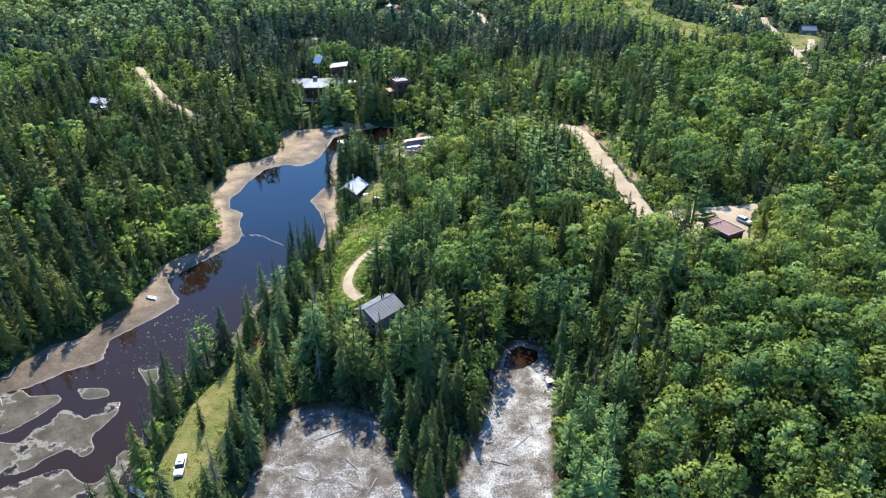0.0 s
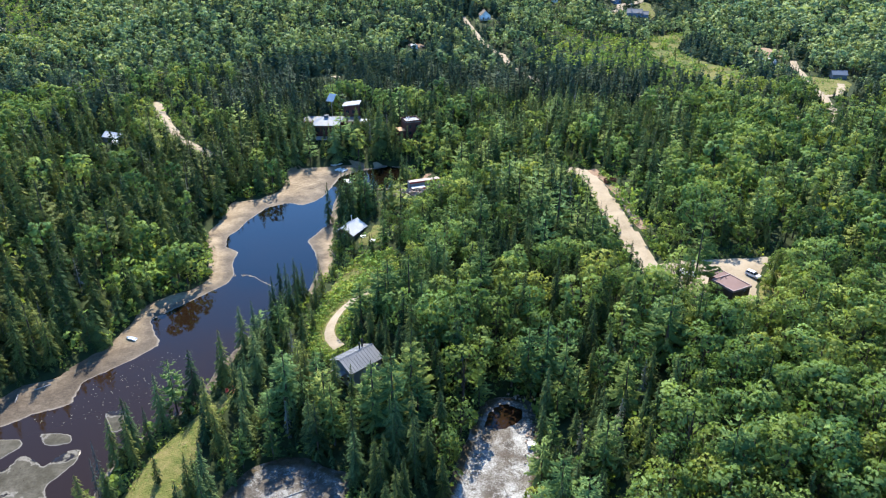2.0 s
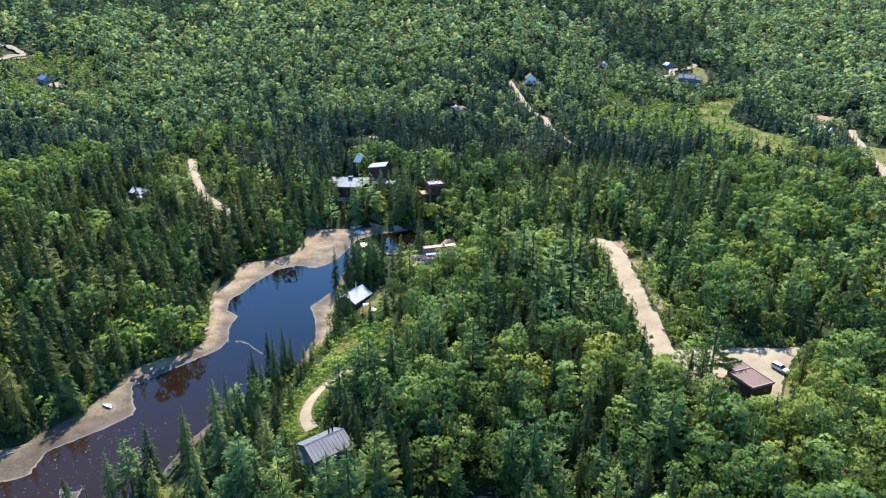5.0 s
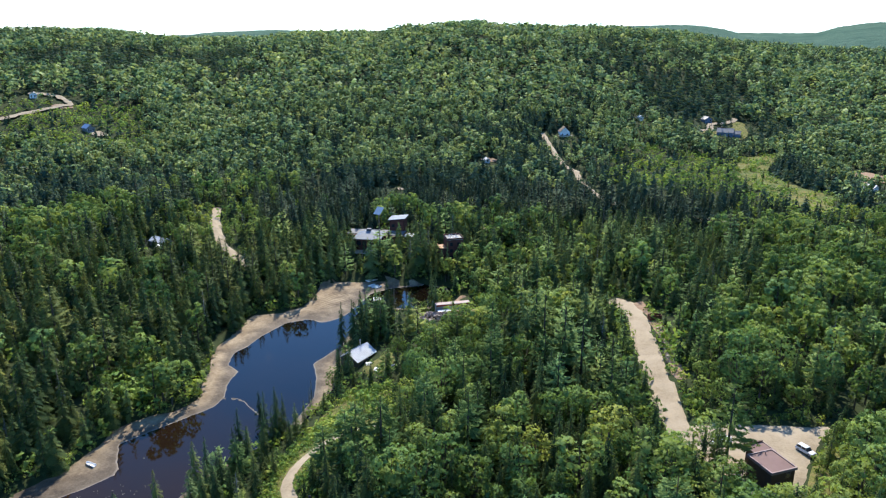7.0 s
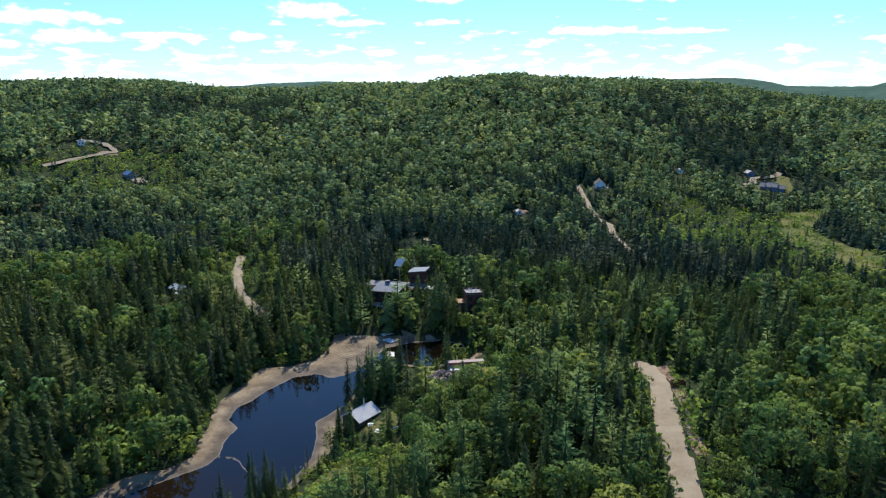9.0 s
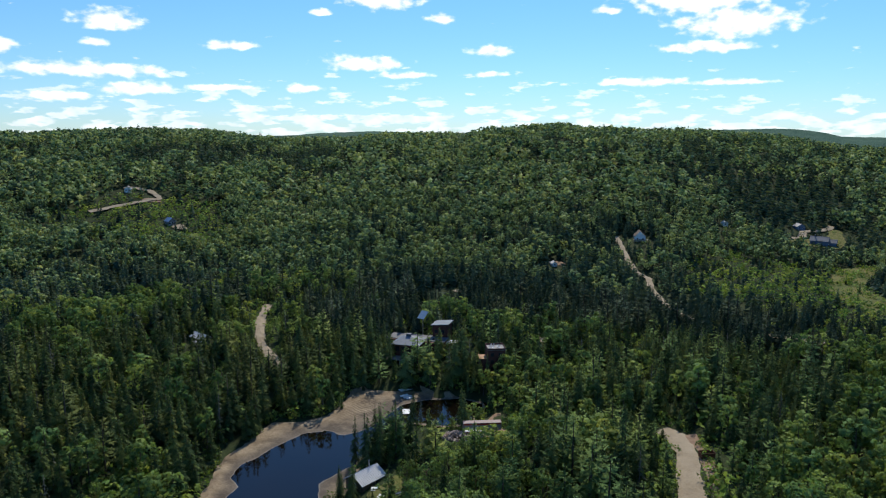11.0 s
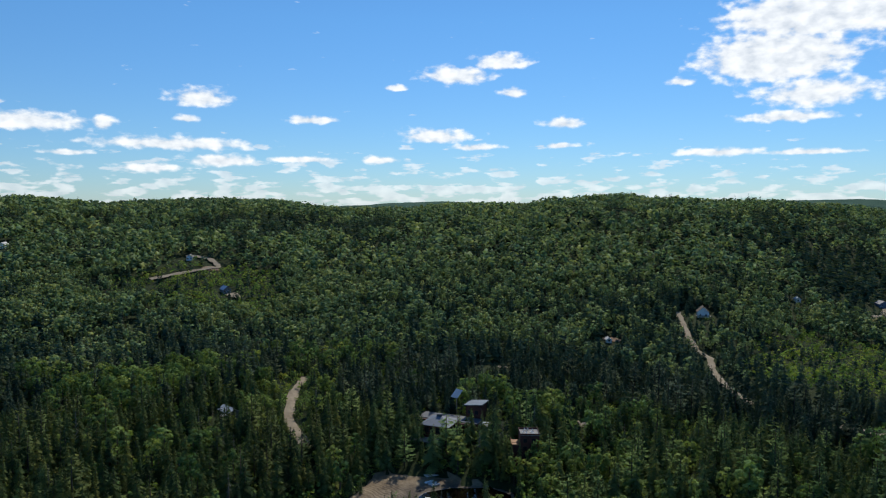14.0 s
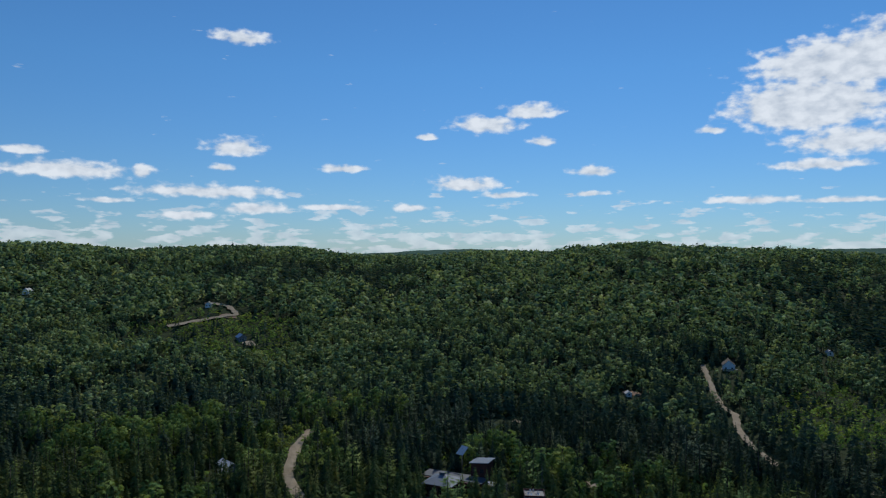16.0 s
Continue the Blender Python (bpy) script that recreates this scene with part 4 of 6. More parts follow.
def conifer_share(x, y):
    """How much of the forest is spruce and fir at a place."""
    r, az = np.hypot(x - CENTRE[0], y - CENTRE[1]), np.degrees(np.arctan2(CENTRE[0] - x, y - CENTRE[1]))
    share = 0.5 + 0.42 * noise2(x, y, 45, 31) + 0.25 * noise2(x, y, 16, 32) + 0.3 * noise2(x, y, 110, 33) * smooth(450, 600, r)
    share = share + 0.6 * bump(x, -38, 30) * smooth(330, 160, y) + 0.6 * smooth(-36, -44, x) * smooth(175, 160, y) + 0.2 * bump(x, 28, 32) * bump(y, 222, 50) + 0.42 * bump(x, 25, 38) * bump(y, 300, 48)
    share = share + 0.9 * bump(x, -8, 17) * smooth(165, 145, y) + 0.3 * bump(x, -55, 60) * bump(y, 352, 42) + 0.9 * bump(x, -33, 15) * bump(y, 275, 18)
    share = share - 0.5 * smooth(32, 66, x) * smooth(260, 130, y) - 0.3 * bump(x, 30, 40) * bump(y, 180, 25)
    # Extra conifers darken this valley band in place of a cloud's shade.
    share = share + 1.1 * bump(r, 425, 62) * smooth(28, 14, az) * smooth(-22, -10, az) + 0.3 * bump(r, 470, 60) * smooth(20, 35, az)
    # The last term's dark stand takes the place of shade on the hill.
    share = share - 0.1 * smooth(520, 640, r) + 0.5 * smooth(-80, -100, x) * smooth(290, 250, y) + 0.5 * smooth(-80, -110, x) * bump(y, 330, 75) + 0.4 * bump(az, 30, 12) * bump(r, 960, 110) + 0.9 * bump(az, -9, 4) * bump(r, 830, 90)
    share = share + 0.2 * bump(x, 90, 70) * bump(y, 365, 60) - 0.7 * bump(x, -100, 16) * bump(y, 216, 20)
    share = share - 1.0 * bump(x, -245, 70) * bump(y, 350, 36) + 0.9 * bump(x, 192, 24) * bump(y, 620, 50)
    return share


def shrubby(x, y):
    """How low and open the growth is: the old fields of the valley and the marsh."""
    v = bump(x, 110, 62) * bump(y, 610, 95) + bump(x, -400, 90) * bump(y, 560, 45) * 0.7 + bump(x, -425, 80) * bump(y, 620, 50) * 0.6 + bump(x, 175, 45) * bump(y, 500, 50) * 0.6
    return np.clip(v + 0.25 * noise2(x, y, 28, 44) * (v > 0.15), 0, 1)


def near_trees(things):
    """Fill the land in belts that thin out with distance; the trees in the foreground are single things."""
    fine = {"spruce": [spruce_shape(k, 116, 0.15 + 0.022 * (k % 3), True, 5, 0.05 + 0.04 * (k % 2), 1) for k in range(6)],
            "leaf": [leaf_shape(20 + k, 15, 420, 0.037, True, 0.2 + 0.035 * (k % 3), 0.22 + 0.06 * (k % 2)) for k in range(6)],
            "pine": [pine_shape(40 + k, 15, 6, 3) for k in range(4)], "dead": [spruce_shape(60 + k, 84, 0.12, True, 5, 0.1, 1, 0.24) for k in range(3)]}
    mid = {"spruce": [spruce_shape(70 + k, 62, 0.2 + 0.03 * (k % 3), False, 3, 0.06, 0, 0.38) for k in range(6)],
           "leaf": [leaf_shape(80 + k, 11, 132, 0.058, False, 0.175 + 0.03 * (k % 3), 0.24) for k in range(6)],
           "pine": [pine_shape(90 + k, 11, 5, 2, False) for k in range(3)], "dead": [spruce_shape(95, 46, 0.14, False, 3, 0.1, 0, 0.3)]}
    far = {"spruce": [spruce_shape(100 + k, 26, 0.23 + 0.03 * (k % 2), False, 0, 0.05, 0, 0.5) for k in range(5)],
           "leaf": [leaf_shape(110 + k, 7, 42, 0.088, False, 0.19 + 0.03 * (k % 3), 0.24) for k in range(6)]}
    last = {"spruce": [spruce_shape(120 + k, 14, 0.24, False, 0, 0.05, 0, 0.6) for k in range(5)],
            "leaf": [leaf_shape(130 + k, 5, 15, 0.15, False, 0.22 + 0.03 * (k % 3), 0.25) for k in range(6)]}
    rim = {"spruce": [spruce_shape(150 + k, 12, 0.24, False, 0, 0.05, 0, 0.6) for k in range(3)], "leaf": [leaf_shape(160 + k, 4, 8, 0.24, False, 0.34) for k in range(4)]}
    for shapes in (fine, mid, far, last, rim):
        shapes["shrub"] = [leaf_shape(140 + k, 4, 20, 0.18, False, 0.5, 0.05) for k in range(4)]
        shapes.setdefault("pine", shapes["spruce"])
        shapes.setdefault("dead", shapes["spruce"])
    mats = {"spruce": (SPRUCE, BARK), "leaf": (LEAVES, BARK), "pine": (PINE, BARK), "dead": (GREY_NEEDLES, DEAD), "shrub": (BUSHES, BARK), "rust": (RUSTY, BARK)}
    # far belts take the foliage with haze in its colour
    hazed_mats = {**mats, "spruce": (HAZED_HILL_SPRUCE, BARK), "leaf": (HAZED_HILL_LEAVES, BARK), "pine": (HAZED_HILL_SPRUCE, BARK), "dead": (HAZED_HILL_SPRUCE, BARK)}
    # slope conifers take the needles with cloud shade in their colour
    slope_mats = {**mats, "spruce": (SHADED_SPRUCE, BARK), "pine": (SHADED_SPRUCE, BARK)}
    words = {"spruce": "dark green spruces and firs", "leaf": "green birches and maples", "pine": "white pines", "dead": "grey dying conifers", "shrub": "low light green shrubs and saplings"}
    belts = [("foreground", fine, 5.1, 30, 182, 1), ("middle", mid, 5.2, 182, 345, 2), ("slope", mid, 5.6, 345, 455, 7), ("valley", far, 6.0, 455, 740, 3), ("hill", last, 8.3, 740, 1420, 4), ("distant", rim, 33.0, 1420, 3150, 5), ("rear", far, 7.0, 0, 260, 6)]
    for belt, shapes, spacing, r0, r1, seed in belts:
        x, y, rng = scatter(spacing, r0, r1, seed)
        n = len(x)
        open_ = (noise2(x, y, 9, 77) + 0.5 * noise2(x, y, 4, 78) < np.where(r0 < 180, -0.75, -0.62)) & (r0 < 700) & ((x > 32) | (r0 > 180))
        x, y = x[~open_], y[~open_]
        n = len(x)
        share, pick, gap = conifer_share(x, y), rng.random(n), clear_of(x, y, CLEAR[3:])
        kind = np.where(pick < share, "spruce", "leaf")
        second = rng.random(n)
        low = shrubby(x, y) * (r0 > 180) * (bump(x, 192, 24) * bump(y, 620, 50) < 0.5)
        kind[(kind == "leaf") & (low > 0.35)] = "shrub"
        kind[(kind == "spruce") & (low > 0.35) & (second < 0.5)] = "shrub"
        kind[(kind == "spruce") & (second < (0.18 if r0 < 180 else 0.07 + 0.22 * bump(x, 25, 45) * bump(y, 240, 70)))] = "pine"
        kind[(kind == "pine") & ((x < -40) & (y < 160) | (np.abs(x + 3) < 13) & (y < 128))] = "spruce"
        kind[(kind == "spruce") & (second > 0.965) & (r0 < 400)] = "dead"
        base = {"spruce": 15.0, "leaf": 14.5, "pine": 18.5, "dead": 12.0, "shrub": 5.5}
        tall = np.array([base[k] for k in kind]) * rng.uniform(0.62, 1.22, n) * (1.25 if r0 > 1400 else 1) * (1 + 0.16 * noise2(x, y, 30, 41)) * np.where(kind == "shrub", 1, 1 - 0.4 * low)
        tall = np.minimum(tall, 3.0 + gap * 0.8 + rng.uniform(0, 7, n) * (r0 < 400) + 4 * (r0 > 400))
        for px, py, r in PLOTS:
            tall = np.minimum(tall, 11.0 + 0.9 * np.maximum(np.hypot(x - px, y - py) - r, 0))
        for px, py, r in PLOTS:  # low growth before the far houses
            before = (py > 420) & (y < py) & (y > py - 50) & (np.abs(x - px) < r + 3)
            tall = np.where(before, np.minimum(tall, 2.5 + 0.15 * (py - y)), tall)
        for px, py, r, most in LOW:
            tall = np.where(np.hypot(x - px, y - py) < r, np.minimum(tall, most * (0.6 + 0.4 * second)), tall)
        wide = rng.uniform(0.9, 1.3, n) * (1 + 0.5 * np.clip((7 - tall) / 7, 0, 1)) * (1.6 if r0 > 1400 else 1.25 if r0 > 700 else 1.1)
        z = ground_height(x, y)
        turn = rng.uniform(0, 6.283, n)
        single = (0 < r0 < 100) & (y > 95) & (y < 176) & (x > -64) & (x < 60)
        for k in ("spruce", "leaf", "pine", "dead", "shrub"):
            here = np.nonzero(kind == k)[0]
            if not len(here):
                continue
            which = rng.integers(0, len(shapes[k]), n)
            lone = here[single[here]][:things.get(k, 0)]
            rest = np.setdiff1d(here, lone)
            for i in lone:
                TREES.append((k, int(which[i]), x[i], y[i], z[i], tall[i], wide[i], turn[i]))
            west = rest[(x[rest] < -78) & (y[rest] < 345)] if r0 < 300 and k in ("spruce", "pine") else rest[:0]
            woods(f"western_{belt}_{k}_woods", shapes[k], which[west], (x[west], y[west], z[west], tall[west], wide[west], turn[west]), WESTERN_NEEDLES, BARK, f"dark western {belt} woods of {words[k]}")
            rest = np.setdiff1d(rest, west)
            woods(f"{belt}_{k}_woods", shapes[k], which[rest], (x[rest], y[rest], z[rest], tall[rest], wide[rest], turn[rest]), *(hazed_mats if r0 > 400 else slope_mats if r0 > 300 else mats)[k],
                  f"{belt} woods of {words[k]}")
    # saplings and brush that hide the forest floor
    for name, spacing, r0, r1, seed, low, high in (("near", 3.5, 30, 182, 11, 1.6, 5.0), ("middle", 4.6, 182, 430, 12, 2.0, 6.5)):
        x, y, rng = scatter(spacing, r0, r1, seed)
        n = len(x)
        fir = rng.random(n) < 0.25 + 0.4 * conifer_share(x, y)
        tall = rng.uniform(low, high, n) * np.where(fir, 1.25, 1.0)
        for px, py, r, most in LOW:
            tall = np.where(np.hypot(x - px, y - py) < r, np.minimum(tall, most * 0.6), tall)
        for px, py, r in PLOTS:
            tall = np.minimum(tall, 1.5 + 0.5 * np.maximum(np.hypot(x - px, y - py) - r, 0))
        z, turn, wide = ground_height(x, y), rng.uniform(0, 6.283, n), rng.uniform(0.9, 1.35, n)
        for k, here in (("spruce", fir), ("shrub", ~fir)):
            woods(f"{name}_{'sapling' if k == 'spruce' else 'brush'}_woods", far["spruce"] if k == "spruce" else mid["shrub"], rng.integers(0, 4, here.sum()), (x[here], y[here], z[here], tall[here], wide[here], turn[here]),
                  SPRUCE if k == "spruce" else BUSHES, BARK, "young firs between taller trees" if k == "spruce" else "green brush under the taller trees")
    return fine, mats


TREES = []
NAMES = {"spruce": ("spruce_tree", "dark green spruce with drooping boughs in dense woods", "spruce"), "leaf": ("broadleaf_tree", "bright green broad-leaved tree with rounded crown", "tree"),
         "pine": ("pine_tree", "tall white pine with open level plumes", "pine"), "rust": ("dying_spruce", "rust-brown dying spruce among green trees", "spruce"), "dead": ("dead_tree", "grey dying conifer with thin needles among living trees", "dead tree")}


def plant_single_trees(fine, mats):
    made = {}
    for k, which, x, y, z, tall, wide, turn in TREES:
        m = Matrix.LocRotScale((x, y, z), Euler((0, 0, turn)), (tall * wide, tall * wide, tall))
        name, label, cat = NAMES[k]
        if (k, which) not in made:
            s = fine["spruce" if k == "rust" else k][which]
            top = tagged(new(name), label, cat, f"{cat} stand")
            for what, v, f, mat, way in (("trunk", s.trunk_v, s.trunk_f, mats[k][1], s.trunk_n), ("crown", s.crown, s.crown_f, mats[k][0], s.crown_n)):
                new(what, quads(what, v, f, [mat], None, way, np.full(len(v), -1.0))).parent = top
            made[k, which] = top
            top.matrix_basis = m
        else:
            first = made[k, which]
            kept = first.scale.copy()
            first.scale = (1, 1, 1)
            copy_thing(first, m)
            first.scale = kept


# ---- building materials ----
GREY_ROOF = surface("grey_metal_roof", [(0.12, 0.125, 0.135), (0.16, 0.165, 0.175), (0.2, 0.205, 0.215)], 4, 0.4, 0.55, 0.1, 0.6, 0.15, 0.03)
PALE_ROOF = surface("pale_metal_roof", [(0.42, 0.425, 0.43), (0.52, 0.525, 0.53), (0.6, 0.605, 0.61)], 4, 0.4, 0.65, 0.0, 0.6, 0.15, 0.03)
SLATE_ROOF = surface("slate_blue_metal_roof", [(0.1, 0.125, 0.155), (0.135, 0.16, 0.195), (0.17, 0.195, 0.23)], 4, 0.4, 0.6, 0.0)
DARK_ROOF = surface("dark_membrane_roof", [(0.055, 0.06, 0.07), (0.09, 0.095, 0.11), (0.12, 0.13, 0.145)], 5, 0.5, 0.7)
BROWN_ROOF = surface("brown_roofing", [(0.12, 0.068, 0.06), (0.155, 0.092, 0.082), (0.18, 0.112, 0.1)], 5, 0.4, 0.8)
BROWN_WALL = surface("dark_brown_siding", [(0.045, 0.024, 0.014), (0.075, 0.04, 0.024), (0.1, 0.055, 0.034)], 2, 0.25, 0.7)
BROWN_TRIM = surface("mauve_brown_trim", [(0.2, 0.135, 0.125), (0.27, 0.19, 0.175)], 2, 0.3, 0.6)
RED_WALL = surface("dark_red_siding", [(0.05, 0.016, 0.012), (0.085, 0.025, 0.018), (0.115, 0.037, 0.026)], 2, 0.3, 0.7)
LOG_WALL = surface("weathered_log", [(0.06, 0.045, 0.03), (0.11, 0.085, 0.06), (0.16, 0.13, 0.1)], 2, 0.3, 0.8)
GREY_WALL = surface("grey_siding", [(0.12, 0.13, 0.14), (0.19, 0.2, 0.21)], 2, 0.3, 0.7)
BLUE_WALL = surface("blue_grey_siding", [(0.09, 0.13, 0.2), (0.14, 0.19, 0.27)], 3, 0.4, 0.7)
BLUE_ROOF = surface("blue_metal_roof", [(0.12, 0.19, 0.31), (0.19, 0.27, 0.4)], 4, 0.4, 0.45, 0.2)
WHITE_PAINT = surface("white_paint", [(0.6, 0.6, 0.6), (0.74, 0.74, 0.73), (0.8, 0.8, 0.8)], 2, 0.2, 0.5)
WOOD_DECK = surface("orange_decking", [(0.24, 0.115, 0.05), (0.36, 0.18, 0.08), (0.42, 0.24, 0.12)], 2, 0.3, 0.7)
GREY_WOOD = surface("grey_planks", [(0.2, 0.19, 0.175), (0.32, 0.3, 0.28)], 2, 0.3, 0.8)
RED_PAINT = surface("red_paint", [(0.3, 0.03, 0.02), (0.42, 0.05, 0.035)], 1, 0.2, 0.5)
RUST = surface("rust", [(0.07, 0.022, 0.012), (0.14, 0.045, 0.022), (0.2, 0.08, 0.04)], 1.5, 0.2, 0.8)
STONE = surface("pale_rubble", [(0.19, 0.145, 0.115), (0.31, 0.245, 0.2), (0.42, 0.345, 0.285)], 2.5, 0.4, 0.85)
TYRE = surface("tyre_rubber", [(0.015, 0.015, 0.016), (0.03, 0.03, 0.03)], 1, 0.1, 0.8)
CHROME = surface("bare_metal", [(0.4, 0.4, 0.41), (0.55, 0.55, 0.56)], 1, 0.1, 0.3, 0.9)


def glass_pane():
    m, t = material("window_glass")
    col = mix(t, grain(t, 1.5), (0.012, 0.016, 0.02), (0.03, 0.036, 0.045))
    finish(t, node(t, "ShaderNodeBsdfPrincipled", {"Base Color": col, "Roughness": 0.06, "Specular IOR Level": 0.6}).outputs[0])
    return m


def solar_glass():
    m, t = material("solar_cells")
    # Pale blue-grey base: the sky's reflection is put into the cell colour.
    col = mix(t, grain(t, 0.8), (0.22, 0.29, 0.36), (0.3, 0.38, 0.46))
    finish(t, node(t, "ShaderNodeBsdfPrincipled", {"Base Color": col, "Roughness": 0.15, "Specular IOR Level": 0.7}).outputs[0])
    return m


def car_paint():
    m, t = material("white_car_paint")
    col = mix(t, grain(t, 0.9), (0.62, 0.63, 0.64), (0.74, 0.74, 0.74))
    finish(t, node(t, "ShaderNodeBsdfPrincipled", {"Base Color": col, "Roughness": 0.25, "Coat Weight": 0.6}).outputs[0])
    return m


GLASS, CELLS, CAR_WHITE = glass_pane(), solar_glass(), car_paint()


# ---- builders ----
def block(bm, x0, x1, y0, y1, z0, z1, bevel=0.0):
    """A box between two corners, its edges eased."""
    made = bmesh.ops.create_cube(bm, size=1.0, matrix=Matrix.LocRotScale(((x0 + x1) / 2, (y0 + y1) / 2, (z0 + z1) / 2), None, (x1 - x0, y1 - y0, z1 - z0)))
    if bevel:
        edges = list({e for v in made["verts"] for e in v.link_edges})
        bmesh.ops.bevel(bm, geom=edges, offset=bevel, segments=2, affect="EDGES", profile=0.6)


def prism(bm, outline, y0, y1):
    """A solid with the outline in x and z, from y0 to y1."""
    a, b = [bm.verts.new((x, y0, z)) for x, z in outline], [bm.verts.new((x, y1, z)) for x, z in outline]
    n = len(outline)
    bm.faces.new(a[::-1]), bm.faces.new(b)
    for i in range(n):
        bm.faces.new((a[i], a[(i + 1) % n], b[(i + 1) % n], b[i]))
    bmesh.ops.recalc_face_normals(bm, faces=bm.faces)


def boxed(name, mat, parent, *boxes, bevel=0.02, label=""):
    bm = bmesh.new()
    for b in boxes:
        block(bm, *b, bevel=bevel)
    return part(name, bm, mat, parent, label)


def base(name, x, y, turn, label, category, group="", sink=0.0, z=None):
    top = tagged(new(name), label, category, group)
    top.matrix_world = pose(x, y, float(ground_height(x, y)) - sink if z is None else z, 0, 0, turn)
    return top


def window(parent, x, y, z, w, h, across="x", frame_mat=None):
    """A window on a wall that faces along -y (across x) or +x (across y)."""
    d = 0.07
    if across == "x":
        sill = boxed("window", frame_mat or WHITE_PAINT, parent, (x - w / 2 - 0.09, x + w / 2 + 0.09, y - d, y + 0.02, z - 0.09, z + h + 0.09))
        boxed("pane", GLASS, sill, (x - w / 2, x + w / 2, y - d - 0.02, y - d + 0.03, z, z + h), bevel=0)
    else:
        sill = boxed("window", frame_mat or WHITE_PAINT, parent, (x - 0.02, x + d, y - w / 2 - 0.09, y + w / 2 + 0.09, z - 0.09, z + h + 0.09))
        boxed("pane", GLASS, sill, (x + d - 0.03, x + d + 0.02, y - w / 2, y + w / 2, z, z + h), bevel=0)


def gable(top, w, l, eave, ridge, wall_mat, roof_mat, over=0.5, seams=0.0, at=(0, 0)):
    """Walls and a two-sided roof; the ridge runs along y."""
    cx, cy = at
    bm = bmesh.new()
    prism(bm, [(cx - w / 2, -1.0), (cx + w / 2, -1.0), (cx + w / 2, eave), (cx, ridge - 0.15), (cx - w / 2, eave)], cy - l / 2, cy + l / 2)
    part("wall", bm, wall_mat, top)
    slope = (ridge - eave) / (w / 2)
    for s in (-1, 1):
        bm = bmesh.new()
        lo = (cx + s * (w / 2 + over), eave - over * slope)
        prism(bm, [(cx, ridge), lo, (lo[0], lo[1] + 0.16), (cx, ridge + 0.16)], cy - l / 2 - over, cy + l / 2 + over)
        slab = part("roof", bm, roof_mat, top)
        if seams:
            for k in range(int((l + 2 * over) / seams) + 1):
                y = cy - l / 2 - over + k * seams
                bm = bmesh.new()
                prism(bm, [(cx, ridge + 0.17), (lo[0], lo[1] + 0.17), (lo[0], lo[1] + 0.24), (cx, ridge + 0.24)], y - 0.03, y + 0.03)
                part("seam", bm, roof_mat, slab)
    bm = bmesh.new()
    prism(bm, [(cx - 0.25, ridge + 0.08), (cx, ridge + 0.27), (cx + 0.25, ridge + 0.08)], cy - l / 2 - over, cy + l / 2 + over)
    part("ridge_cap", bm, roof_mat, top)


def pipe(name, parent, x, y, z0, z1, r, mat, cap=True):
    bm = bmesh.new()
    bmesh.ops.create_cone(bm, cap_ends=True, segments=12, radius1=r, radius2=r, depth=z1 - z0, matrix=Matrix.Translation((x, y, (z0 + z1) / 2)))
    if cap:
        bmesh.ops.create_cone(bm, cap_ends=True, segments=12, radius1=r * 1.7, radius2=r * 0.4, depth=r * 1.4, matrix=Matrix.Translation((x, y, z1 + r)))
    return part(name, bm, mat, parent)


# ---- the houses ----
def grey_house():
    top = base("grey_house", -16.8, 155.6, -43, "grey metal-roofed house half hidden among tall spruces", "house")
    gable(top, 7.8, 9.4, 3.9, 5.8, GREY_WALL, GREY_ROOF, 0.5, 0.9)
    pipe("chimney", top, -1.9, 3.4, 4.5, 7.0, 0.22, TYRE)
    pipe("chimney", top, -1.0, 1.9, 5.0, 7.1, 0.2, TYRE)
    boxed("porch_roof", GREY_ROOF, top, (-1.6, 2.2, -7.1, -4.75, 2.8, 2.95))
    for x in (-1.4, 2.0):
        boxed("post", LOG_WALL, top, (x - 0.08, x + 0.08, -7.0, -6.84, -0.4, 2.8))
    boxed("door", BROWN_WALL, top, (-0.5, 0.5, -4.8, -4.68, 0, 2.05))
    window(top, -2.6, -4.7, 1.0, 1.2, 1.2)
    window(top, 2.8, -4.7, 1.0, 1.2, 1.2)
    window(top, 3.9, 1.0, 1.0, 1.4, 1.1, "y")


def cabin():
    top = base("log_cabin", -34.0, 247.6, -21, "small dark log cabin with a pale metal roof by the pond", "cabin")
    gable(top, 7.4, 9.6, 2.4, 4.6, LOG_WALL, PALE_ROOF, 0.5, 0.8)
    pipe("stove_pipe", top, -1.0, 2.6, 3.5, 6.4, 0.16, CHROME)
    boxed("door", BROWN_WALL, top, (3.68, 3.76, -1.6, -0.7, 0.1, 2.1))
    window(top, 3.7, 1.4, 0.9, 1.2, 1.0, "y")
    window(top, 0.0, -4.8, 0.9, 1.6, 1.1)
    boxed("porch", GREY_WOOD, top, (3.8, 5.6, -3.2, 1.6, -0.5, 0.12))


